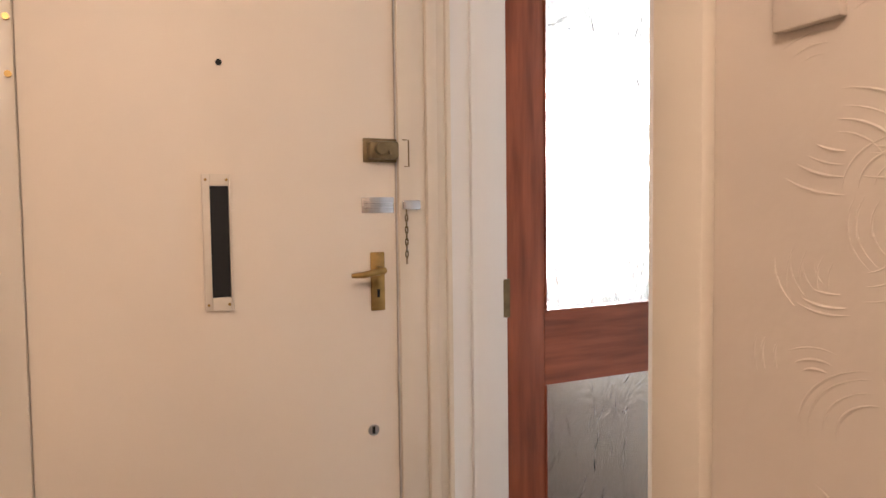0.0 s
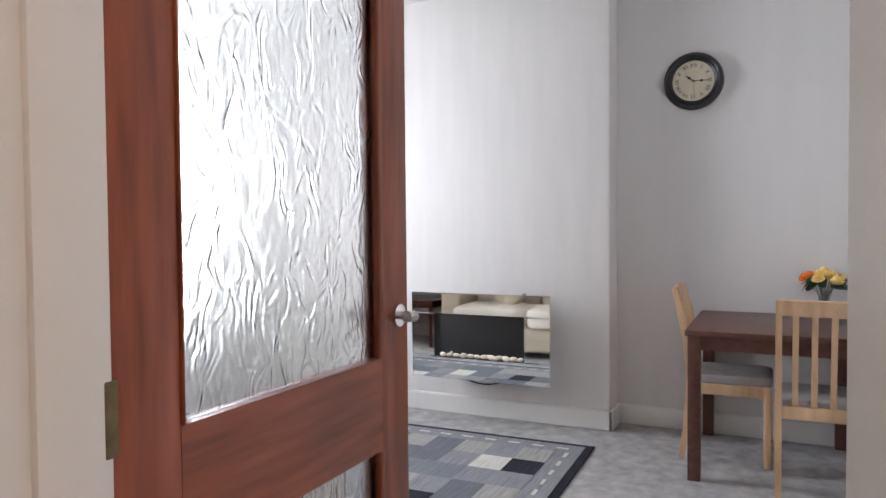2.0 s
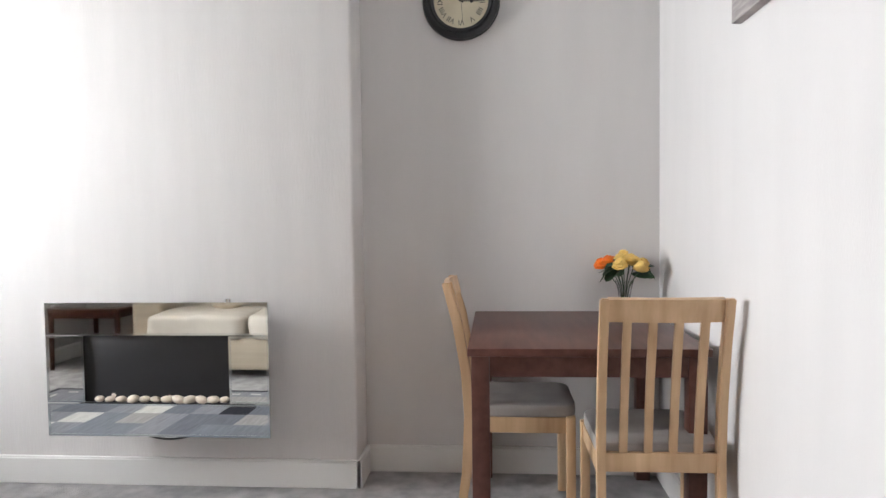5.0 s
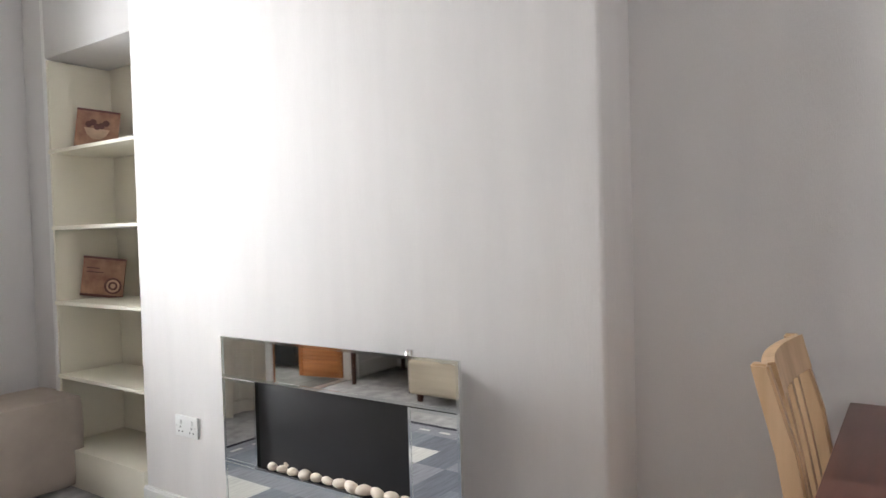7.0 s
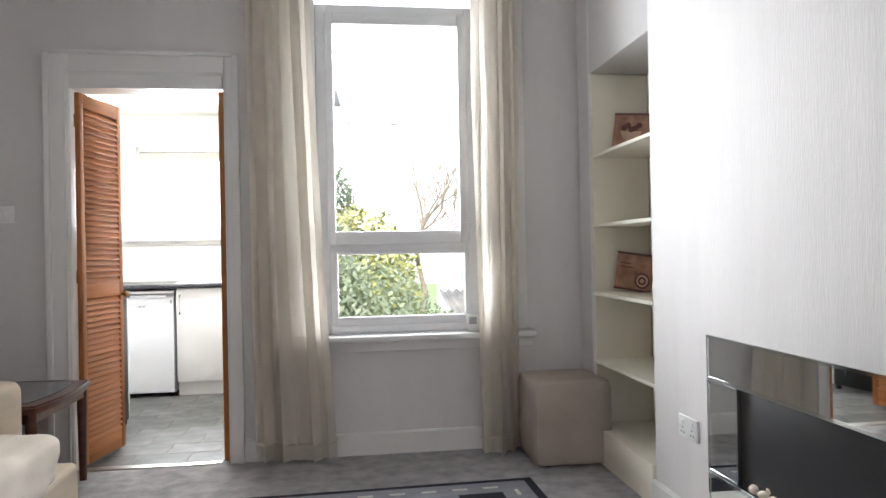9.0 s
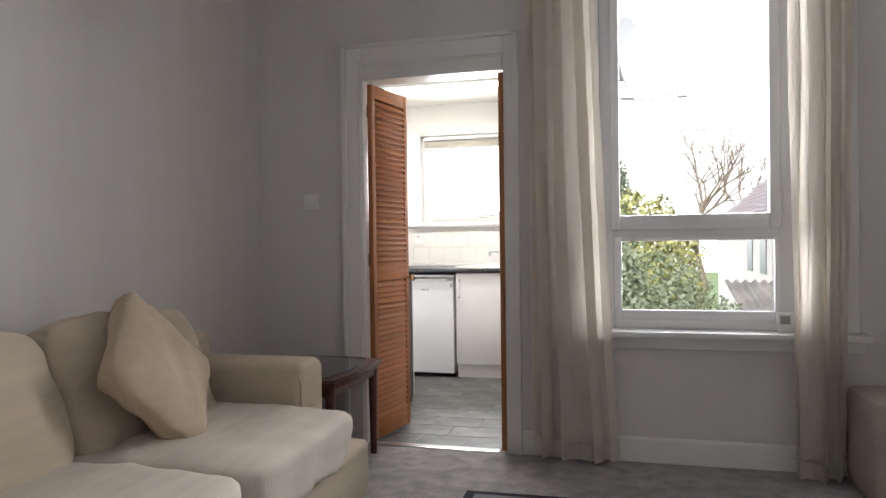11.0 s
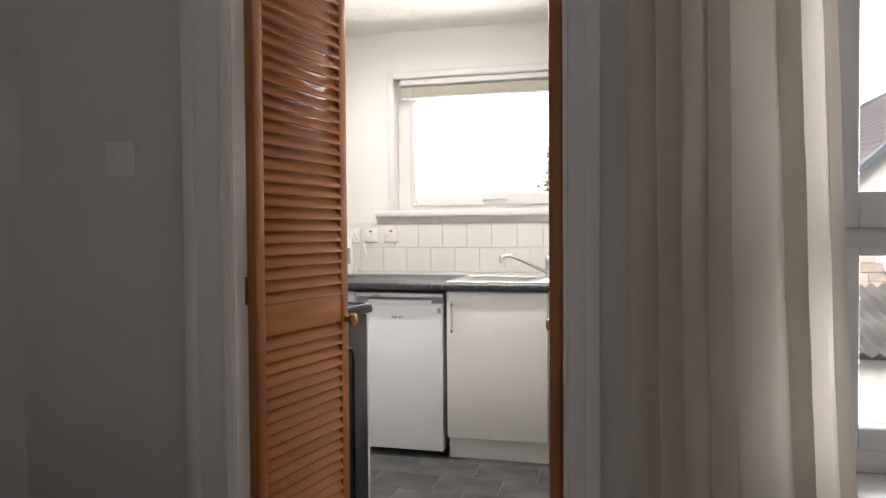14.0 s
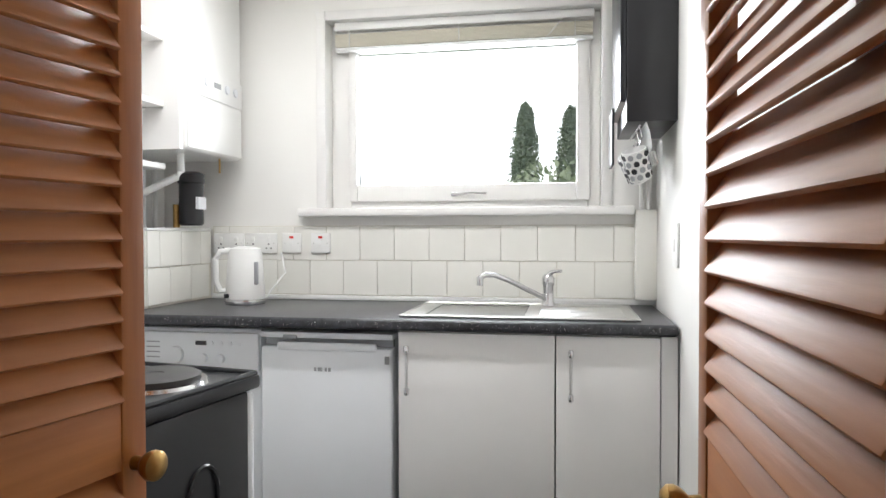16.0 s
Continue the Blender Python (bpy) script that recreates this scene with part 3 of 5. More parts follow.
part("casing", bx(4.06, 4.30, 4.800, W, 0.664, 2.78, 0.006), GLOSS, wd)
part("casing", bx(2.90, 3.13, 4.800, W, 0.664, 2.78, 0.006), GLOSS, wd)


def curtain(x0, x1, b0, b1, top, bottom, yc, folds, seed):
    """A drape from x0..x1 at the head to b0..b1 at the hem, in uneven soft folds."""
    b = bmesh.new()
    nu, nv = folds * 18, 44
    rows = []
    for j in range(nv + 1):
        v = j / nv
        z = top + (bottom - top) * v
        row = []
        for i in range(nu + 1):
            u = i / nu
            wob = 0.10 * math.sin(5.3 * u + seed) + 0.05 * math.sin(11 * u + 2.1 * v + seed * 2) + 0.04 * noise.noise(Vector((u * 3, v * 2.2, seed)))
            ph = folds * 2 * math.pi * (u + wob * 0.55) + seed
            amp = (0.020 + 0.022 * (0.5 + 0.5 * math.sin(4.1 * u + seed * 1.7))) * (0.75 + 0.45 * v)
            sharp = math.sin(ph) + 0.28 * math.sin(2 * ph + 0.9 + v) + 0.12 * math.sin(3.1 * ph + 2 * v)
            xa, xb = x0 + (b0 - x0) * v ** 1.4, x1 + (b1 - x1) * v ** 1.4
            x = xa + (xb - xa) * u + 0.010 * math.sin(2 * ph + v * 1.5)
            yy = yc + amp * sharp + 0.016 * noise.noise(Vector((u * 5, v * 5, seed))) + 0.004 * noise.noise(Vector((u * 19, v * 26, seed)))
            row.append(b.verts.new((x, yy, z + 0.012 * math.sin(6 * u + seed) * v)))
        rows.append(row)
    for r0, r1 in zip(rows, rows[1:]):
        for i in range(nu):
            b.faces.new((r0[i], r0[i + 1], r1[i + 1], r1[i]))
    bmesh.ops.solidify(b, geom=b.faces[:], thickness=0.002)
    return b


for args in ((2.785, 3.10, 2.80, 3.215, 2.66, 0.03, 4.70, 4, 0.7), (3.99, 4.25, 4.0, 4.22, 2.66, 0.01, 4.69, 3, 2.1)):
    c = thing("curtain", "cream cotton curtain hanging in soft folds to the floor", "curtain", (args[0], args[6], 0), group="window curtains")
    part("drape", curtain(*args), CURT, c)
    part("hem", curtain(args[2] + 0.002, args[3] - 0.002, args[2] + 0.002, args[3] - 0.002, args[5] + 0.085, args[5] + 0.08, args[6] - 0.004, args[7], args[8]), CURT, c)
rail = thing("curtain_rail", "white curtain rail above the window", "curtain rail", (3.5, 4.72, 2.66))
part("track", bx(2.7, 4.5, 4.69, 4.72, 2.665, 2.69), PLATEW, rail)
for x in (2.72, 4.48):
    part("bracket", bx(x - 0.01, x + 0.01, 4.71, 4.82, 2.668, 2.686), PLATEW, rail)
ts = thing("thermostat", "small white room thermostat standing on the window sill", "thermostat", (4.0, 4.80, 0.664))
part("case", bx(3.95, 4.05, 4.80, 4.822, 0.664, 0.758, 0.004), PLATEW, ts)
part("screen", bx(3.962, 4.005, 4.797, 4.801, 0.705, 0.745), GREYT, ts, "grey display")
for z in (0.70, 0.72, 0.74):
    part("button", bx(4.022, 4.034, 4.797, 4.801, z, z + 0.008), GREYT, ts)


def socket(at, axis, double=True, red=False, name="wall_socket", plate=PLATEW):
    """axis: outward normal, '-x', '-y'."""
    w, h = (0.146 if double else 0.086), 0.086
    x, yy, z = at
    s = thing(name, "white plastic double wall socket" if double else "white plastic wall switch plate", "socket" if double else "switch", at)
    turn = {"-y": 0, "-x": -90}[axis]
    m = pose(x, yy, z, 0, 0, turn)

    def put(n, b, material):
        b.transform(m)
        part(n, b, material, s)
    put("face_plate", bx(-w / 2, w / 2, -0.01, 0, -h / 2, h / 2, 0.004), plate)
    for cx in ((-0.036, 0.036) if double else (0,)):
        put("rocker", bx(cx - 0.008, cx + 0.008, -0.014, -0.009, 0.008 if double else -0.012, 0.028 if double else 0.012, 0.002), PLATEW)
        if double:
            for dx, dz in ((0, -0.004), (-0.011, -0.022), (0.011, -0.022)):
                put("pin_hole", bx(cx + dx - 0.003, cx + dx + 0.003, -0.0106, -0.0095, dz - 0.003, dz + 0.003), DARKH)
        if red:
            put("indicator", bx(cx - 0.009, cx + 0.009, -0.0115, -0.009, 0.02, 0.03), RED)
    for cx in (-w / 2 + 0.013, w / 2 - 0.013):
        put("screw", cyl((cx, -0.0112, 0), (cx, -0.009, 0), 0.003, n=8), STEEL)
    return s


socket((4.588, 3.485, 0.42), "-x")
socket((1.54, W, 1.352), "-y", False, name="light_switch", plate=GLOSS)

# ---- fireplace ----
fp = thing("wall_fireplace_heater", "mirror-framed electric wall fire with pebbles", "electric fire", (4.49, 2.53, 0.28))
XF = 4.405
Ya, Yb, Za, Zb = 2.045, 3.012, 0.275, 0.843
part("body", bx(4.42, 4.588, Ya + 0.13, Yb - 0.13, Za + 0.06, Zb - 0.06, 0.004), BLACK, fp)
oa, ob_, oc, od = 2.215, 2.845, 0.415, 0.705
for n_, (a0, a1, c0, c1) in (("top_mirror", (Ya, Yb, od, Zb)), ("bottom_mirror", (Ya, Yb, Za, oc)), ("side_mirror", (Ya, oa, oc + 0.003, od - 0.003)), ("side_mirror", (ob_, Yb, oc + 0.003, od - 0.003))):
    mp_ = part(n_, bx(XF, XF + 0.012, a0, a1, c0, c1), MIRROR, fp)
    e = 0.009
    bv = bx(XF - 0.0015, XF + 0.001, a0, a1, c1 - e, c1)
    bx(XF - 0.0015, XF + 0.001, a0, a1, c0, c0 + e, bm=bv)
    bx(XF - 0.0015, XF + 0.001, a0, a0 + e, c0 + e, c1 - e, bm=bv)
    bx(XF - 0.0015, XF + 0.001, a1 - e, a1, c0 + e, c1 - e, bm=bv)
    part("bevel", bv, BEVEL, mp_)
part("fire_glass", bx(XF + 0.055, XF + 0.06, oa - 0.01, ob_ + 0.01, oc - 0.01, od + 0.01), FIREGLASS, fp, "dark glossy fire screen")
part("pebble_tray", bx(XF + 0.003, XF + 0.055, oa + 0.001, ob_ - 0.001, oc - 0.006, oc + 0.004), BLACK, fp)
rng = random.Random(4)
for i in range(24):
    b = bmesh.new()
    bmesh.ops.create_icosphere(b, subdivisions=2, radius=1)
    r = rng.uniform(0.025, 0.036)
    row = i % 2
    b.transform(pose(XF + 0.016 + 0.022 * row, oa + 0.03 + i * 0.0248, oc + 0.016 + 0.013 * row, rng.uniform(-15, 15), rng.uniform(-10, 10), rng.uniform(-40, 40)) @ Matrix.Diagonal((r * 0.62, r, r * 0.52, 1)))
    part("pebble", b, PEBBLE, fp)
part("control_knob", cyl((4.425, 2.22, Zb - 0.07), (4.425, 2.22, Zb + 0.012), 0.012), CHROME, fp)
part("cable", tube([(4.50, 2.33 + 0.4 * i / 14, 0.29 - 0.055 * math.sin(math.pi * i / 14)) for i in range(15)], 0.005), BLACK, fp)

# ---- rug ----
rug = thing("rug", "grey patchwork rug with dark border", "rug", (3.38, 2.97, 0), 1.2)
part("backing", bx(-0.80, 0.80, -1.265, 1.265, 0.0, 0.010, 0.003), mat("rug_charcoal", (0.035, 0.035, 0.045), 0.95, var=0.2, scale=40, bump=0.5, bscale=200, spec=0.1), rug, "charcoal border", local=True)
GREYS = [mat("rug_" + n_, c_, 0.95, var=0.18, scale=6, stretch=(1, 14, 1), bump=0.6, bscale=120, spec=0.1) for n_, c_ in (("slate", (0.16, 0.165, 0.19)), ("dove", (0.25, 0.25, 0.27)), ("stone", (0.34, 0.325, 0.31)), ("ivory", (0.58, 0.56, 0.52)), ("ink", (0.03, 0.03, 0.038)), ("steel", (0.2, 0.21, 0.235)))]
part("border_band", bx(-0.755, 0.755, -1.22, 1.22, 0.0095, 0.0125), GREYS[1], rug, "grey border band", local=True)
nx, ny = 6, 12
for i in range(nx):
    for j in range(ny):
        k = rng.choice((0, 0, 1, 1, 2, 2, 5, 5, 1, 0, 3, 4))
        k = {(4, 0): 4, (4, 1): 3, (5, 4): 2, (1, 2): 4, (2, 0): 2}.get((i, j), k)
        x0, y0 = -0.615 + i * 0.205, -1.08 + j * 0.18
        part("patch", bx(x0, x0 + 0.2045, y0, y0 + 0.1795, 0.012, 0.0150), GREYS[k], rug, local=True, smooth=False)
for s in (-1, 1):
    for j in range(16):
        part("stitch", bx(s * 0.685 - 0.009, s * 0.685 + 0.009, -1.14 + j * 0.145, -1.07 + j * 0.145, 0.012, 0.0145), GREYS[3], rug, local=True, smooth=False)
    for j in range(9):
        part("stitch", bx(-0.62 + j * 0.145, -0.55 + j * 0.145, s * 1.15 - 0.009, s * 1.15 + 0.009, 0.012, 0.0145), GREYS[3], rug, local=True, smooth=False)

# ---- dining table ----
dt = thing("dining_table", "dark brown wooden square dining table", "table", (4.33, 0.8, 0))
X0, X1, YA, YB = 3.883, 4.795, 0.415, 1.20
part("tabletop", bx(X0, X1, YA, YB, 0.725, 0.752, 0.003), TABLE, dt)
for xx in (X0 + 0.012, X1 - 0.072):
    for yy in (YA + 0.012, YB - 0.072):
        part("leg", bx(xx, xx + 0.06, yy, yy + 0.06, 0, 0.725, 0.003), TABLE, dt)
for b in (bx(X0 + 0.02, X0 + 0.04, YA + 0.073, YB - 0.073, 0.655, 0.725), bx(X1 - 0.04, X1 - 0.02, YA + 0.073, YB - 0.073, 0.655, 0.725), bx(X0 + 0.073, X1 - 0.073, YA + 0.02, YA + 0.04, 0.655, 0.725), bx(X0 + 0.073, X1 - 0.073, YB - 0.04, YB - 0.02, 0.655, 0.725)):
    part("apron", b, TABLE, dt)


def chair_parts(ch):
    """A chair facing +x, its back along y at x = 0."""
    w = 0.40
    for s in (-1, 1):
        b = bmesh.new()
        yy = s * (w / 2 - 0.018)
        prof = [(-0.045, 0.0), (-0.012, 0.2), (0.0, 0.43), (-0.012, 0.6), (-0.042, 0.78), (-0.085, 0.935)]
        rings = []
        for x, z in prof:
            d = 0.019 if 0.1 < z < 0.8 else 0.015
            rings.append([b.verts.new((x + dx * d, yy + dy * 0.0135, z)) for dx, dy in ((-1, -1), (1, -1), (1, 1), (-1, 1))])
        for r0, r1 in zip(rings, rings[1:]):
            for k in range(4):
                b.faces.new((r0[k], r0[(k + 1) % 4], r1[(k + 1) % 4], r1[k]))
        b.faces.new(rings[0][::-1])
        b.faces.new(rings[-1])
        bmesh.ops.recalc_face_normals(b, faces=b.faces[:])
        bmesh.ops.bevel(b, geom=b.edges[:], offset=0.004, segments=2, affect="EDGES")
        part("back_post", b, BEECH, ch, local=True)
        part("leg", bx(0.365, 0.40, yy - 0.0165, yy + 0.0165, 0, 0.43, 0.004), BEECH, ch, local=True)
        part("side_rail", bx(0.018, 0.366, yy - 0.009, yy + 0.009, 0.365, 0.425, 0.003), BEECH, ch, local=True)
    b = bmesh.new()
    n = 10
    rows = []
    for x_off, z in ((-0.066, 0.862), (-0.084, 0.932), (-0.062, 0.937), (-0.044, 0.866)):
        rows.append([b.verts.new((x_off - 0.018 * (1 - (2 * i / n - 1) ** 2), -w / 2 + 0.03 + (w - 0.06) * i / n, z)) for i in range(n + 1)])
    for k in range(4):
        r0, r1 = rows[k], rows[(k + 1) % 4]
        for i in range(n):
            b.faces.new((r0[i], r0[i + 1], r1[i + 1], r1[i]))
    b.faces.new([r[0] for r in rows])
    b.faces.new([r[-1] for r in rows])
    bmesh.ops.recalc_face_normals(b, faces=b.faces[:])
    part("top_rail", b, BEECH, ch, local=True)
    part("back_rail", bx(-0.012, 0.012, -w / 2 + 0.03, w / 2 - 0.03, 0.385, 0.445, 0.003), BEECH, ch, local=True)
    part("front_rail", bx(0.374, 0.392, -w / 2 + 0.033, w / 2 - 0.033, 0.365, 0.425, 0.003), BEECH, ch, local=True)
    for i in range(4):
        yy = -0.114 + i * 0.076
        sp = bmesh.new()
        for (xa, za), (xb, zb) in zip([(0.0, 0.44), (-0.02, 0.6), (-0.045, 0.74)], [(-0.02, 0.6), (-0.045, 0.74), (-0.073, 0.87)]):
            vs = [sp.verts.new((x + dx * 0.007, yy + dy * 0.0125, z)) for x, z in ((xa, za), (xb, zb)) for dx, dy in ((-1, -1), (1, -1), (1, 1), (-1, 1))]
            for k in range(4):
                sp.faces.new((vs[k], vs[(k + 1) % 4], vs[4 + (k + 1) % 4], vs[4 + k]))
        bmesh.ops.remove_doubles(sp, verts=sp.verts[:], dist=1e-5)
        bmesh.ops.recalc_face_normals(sp, faces=sp.faces[:])
        part("spindle", sp, BEECH, ch, local=True)
    st = soft(0.40, 0.385, 0.055, 8, 0.25, 0.004, 3)
    st.transform(Matrix.Translation((0.205, 0, 0.448)))
    part("seat_pad", st, SUEDE, ch, "grey suede seat pad", local=True)


c1 = thing("dining_chair", "pale beech slat-back dining chair with grey suede seat", "chair", (3.80, 0.60, 0), 0, group="chairs at the dining table")
chair_parts(c1)
bpy.context.view_layer.update()
copy_thing(c1, pose(4.42, 1.21, 0, 0, 0, -90))

# vase of roses
va = thing("flower_vase", "glass vase of orange and yellow artificial roses on the table", "vase", (4.665, 0.55, 0.752))
part("vase", lathe([(0.036, 0.0), (0.038, 0.004), (0.022, 0.03), (0.021, 0.06), (0.03, 0.11), (0.04, 0.15), (0.037, 0.15), (0.027, 0.11), (0.018, 0.06), (0.018, 0.035)], 24), VASE, va, "clear glass", local=True)
heads = []
for i in range(13):
    a = i * 2.4
    r = 0.105 * math.sqrt((i + 0.4) / 13)
    heads.append((r * math.cos(a), r * math.sin(a), 0.205 + 0.05 * (1 - r / 0.11) + rng.uniform(-0.012, 0.012)))
for i, hpos in enumerate(heads):
    stem = tube([(0.004 * math.cos(i), 0.004 * math.sin(i), 0.01), (hpos[0] * 0.3, hpos[1] * 0.3, 0.13), hpos], 0.0022, 5)
    part("stem", stem, LEAFM, va, local=True)
    b = bmesh.new()
    for ring, (rr, nn, lift, tilt) in enumerate(((0.011, 3, 0.012, 80), (0.018, 5, 0.008, 62), (0.026, 6, 0.0, 38), (0.03, 7, -0.006, 15))):
        for k in range(nn):
            pt = bmesh.new()
            bmesh.ops.create_uvsphere(pt, u_segments=8, v_segments=5, radius=1)
            ang = 360 * k / nn + ring * 31
            pt.transform(pose(0, 0, lift, 0, 0, ang) @ pose(rr * 0.55, 0, 0, 0, -tilt, 0) @ Matrix.Diagonal((0.02, 0.019, 0.005, 1)))
            add(b, pt)
    b.transform(pose(*hpos, math.degrees(-hpos[1] * 5), math.degrees(hpos[0] * 5), i * 40))
    part("rose", b, ORANGE if hpos[1] > 0.035 else YELLOW, va, "orange rose" if hpos[1] > 0.035 else "yellow rose", local=True)
for i in range(26):
    a, r = i * 2.1, 0.06 + 0.05 * rng.random()
    b = bmesh.new()
    bmesh.ops.create_uvsphere(b, u_segments=8, v_segments=5, radius=1)
    b.transform(pose(r * math.cos(a), r * math.sin(a), 0.175 + 0.05 * rng.random(), rng.uniform(-30, 30), rng.uniform(10, 50), math.degrees(a)) @ Matrix.Diagonal((0.042, 0.024, 0.002, 1)))
    part("leaf", b, LEAFM, va, local=True)

# clock
ck = thing("wall_clock", "black-framed round wall clock with cream Roman dial", "clock", (4.80, 1.25, 2.155))
mc = pose(4.80, 1.25, 2.155, 90, 0, -90)


def onclock(n_, b, material, label="", parent=None):
    b.transform(mc)
    return part(n_, b, material, parent or ck, label)


onclock("rim", lathe([(0.165, 0), (0.175, 0.012), (0.17, 0.035), (0.152, 0.045), (0.142, 0.038), (0.136, 0.044), (0.124, 0.036), (0.122, 0.022), (0.122, 0.0)], 48), BLACK, "black moulded rim")
dial = onclock("dial", cyl((0, 0, 0.004), (0, 0, 0.022), 0.123, n=40), CLOCKF)
for i, s in enumerate(("XII", "I", "II", "III", "IIII", "V", "VI", "VII", "VIII", "IX", "X", "XI")):
    a = -radians(30 * i)
    text(s, 0.034, mc @ pose(-0.094 * math.sin(a), 0.094 * math.cos(a), 0.0226, 0, 0, -30 * i), BLACK, dial, "numeral")
for n_, ang, ln, wd_ in (("hour_hand", 308, 0.055, 0.006), ("minute_hand", 92, 0.085, 0.0045), ("second_hand", 176, 0.09, 0.0015)):
    b = bx(-wd_ / 2, wd_ / 2, -0.012, ln, 0.025, 0.027)
    if n_ != "second_hand":
        add(b, cyl((0, ln * 0.55, 0.025), (0, ln * 0.55, 0.0272), 0.009, n=12))
    b.transform(pose(0, 0, 0, 0, 0, -ang))
    onclock(n_, b, BLACK)

# ---- pouf, pictures, radiator ----
pf = thing("pouf", "taupe suede cube pouf beside the curtain", "pouf", (4.425, 4.56, 0))
pb = soft(0.415, 0.39, 0.435, 10, 0.14, 0.004, 8)
pb.transform(Matrix.Translation((0, 0, 0.225)))
part("cushioned_body", pb, POUF, pf, local=True)
for s in (-1, 1):
    part("seam", tube([(-0.165, s * 0.173, 0.40), (0, s * 0.179, 0.405), (0.165, s * 0.173, 0.40)], 0.003, 6), POUF, pf, local=True)
for sx in (-1, 1):
    for sy in (-1, 1):
        part("foot", cyl((sx * 0.13, sy * 0.13, 0), (sx * 0.13, sy * 0.13, 0.025), 0.02, n=12), BLACK, pf, local=True)

PRINT = mat("sepia_print", (0.3, 0.13, 0.09), 0.5, var=0.2, scale=14, colour2=(0.5, 0.3, 0.2))
PRINTD = mat("sepia_dark", (0.13, 0.05, 0.045), 0.5, var=0.2, scale=20)
PRINTL = mat("pale_print", (0.58, 0.4, 0.28), 0.5, var=0.2, scale=20)
for z, lab in ((1.62, "cup"), (0.885, "rose")):
    pc = thing("picture", f"small square sepia print of a {lab} leaning on the shelf", "picture", (4.77, 4.435, z), -45 - 90 + 180, group="prints on the shelves")
    m_ = pose(0, 0, 0.006, 8, 0, 0)

    def onpic(n_, b, material):
        b.transform(m_)
        part(n_, b, material, pc, local=True)
    T = Matrix.Rotation(radians(-90), 4, "Z")
    q = pose(0, 0, 0, 0, 0, -90)

    def slab(n_, b, material):
        b.transform(q)
        onpic(n_, b, material)
    slab("canvas", bx(-0.1, 0.1, 0.0, 0.014, 0, 0.2, 0.002), PRINT, )
    slab("border", bx(-0.1, 0.1, -0.002, 0.0, 0.19, 0.2), PRINTD)
    slab("border", bx(-0.1, 0.1, -0.002, 0.0, 0.0, 0.012), PRINTD)
    if lab == "cup":
        cup = lathe([(0.02, -0.03), (0.045, -0.01), (0.06, 0.02), (0.06, 0.022)], 16, pose(0, 0, 0.085) @ Matrix.Diagonal((1, 0.02, 1, 1)))
        slab("cup", cup, PRINTL)
        for k in range(5):
            slab("bloom", cyl((-0.04 + 0.02 * k, -0.0015, 0.125 + 0.012 * math.sin(k * 2)), (-0.04 + 0.02 * k, -0.0005, 0.125 + 0.012 * math.sin(k * 2)), 0.016, n=10), PRINTD)
    else:
        for k in range(4):
            slab("petal", cyl((0.05, -0.0008 * (k + 1), 0.06), (0.05, -0.0003, 0.06), 0.042 - 0.01 * k, n=14), PRINTL if k % 2 else PRINTD)
        slab("script", bx(-0.08, 0.0, -0.0015, 0, 0.12, 0.125), PRINTD)
        slab("script", bx(-0.08, -0.02, -0.0015, 0, 0.14, 0.145), PRINTD)

CV1 = mat("canvas_grey", (0.3, 0.27, 0.27), 0.7, var=0.15, scale=10, stretch=(1, 1, 9), colour2=(0.45, 0.41, 0.39))
CV2 = mat("weathered_plank_print", (0.3, 0.27, 0.28), 0.7, var=0.3, scale=6, stretch=(1, 1, 12), colour2=(0.5, 0.47, 0.48))
def canvas(at, w, h, base, label):
    c = thing("canvas_print", label, "canvas print", at)
    x, yy, z = at
    part("canvas", bx(x - w / 2, x + w / 2, yy, yy + 0.03, z, z + h, 0.003), base, c)
    return c
k1 = canvas((3.47, 0.37, 1.745), 0.62, 0.62, CV1, "canvas print of a beach scene with railings")
for i in range(14):
    part("stripe", bx(3.20 + i * 0.016, 3.206 + i * 0.016, 0.4, 0.4015, 1.76, 1.87 + i * 0.006), GREYT, k1)
bl_ = soft(0.17, 0.003, 0.12, 6, 0.8, 0.015, 3)
bl_.transform(Matrix.Translation((3.61, 0.4, 2.02)))
part("driftwood", bl_, PRINTL, k1)
bl_ = soft(0.3, 0.003, 0.05, 6, 0.8, 0.01, 5)
bl_.transform(pose(3.41, 0.4, 1.95, 0, 35, 0))
part("shadow_shape", bl_, GREYT, k1)
k2 = canvas((1.985, 0.37, 1.32), 0.36, 0.23, CV2, "canvas print of orange flowers on weathered planks")
for dx, dz, r, m_ in ((0.14, 0.15, 0.055, YELLOW), (0.10, 0.17, 0.05, ORANGE), (0.06, 0.14, 0.045, YELLOW), (0.04, 0.20, 0.04, ORANGE), (0.0, 0.16, 0.05, YELLOW), (0.10, 0.23, 0.03, FOLIAGE), (0.02, 0.1, 0.03, FOLIAGE)):
    b = soft(r * 1.7, 0.004, r * 1.1, 5, 0.9, 0.006, dx * 50)
    b.transform(pose(1.985 + dx, 0.4005, 1.30 + dz * 0.8, 0, dx * 300, 0))
    part("printed_flower", b, m_, k2)

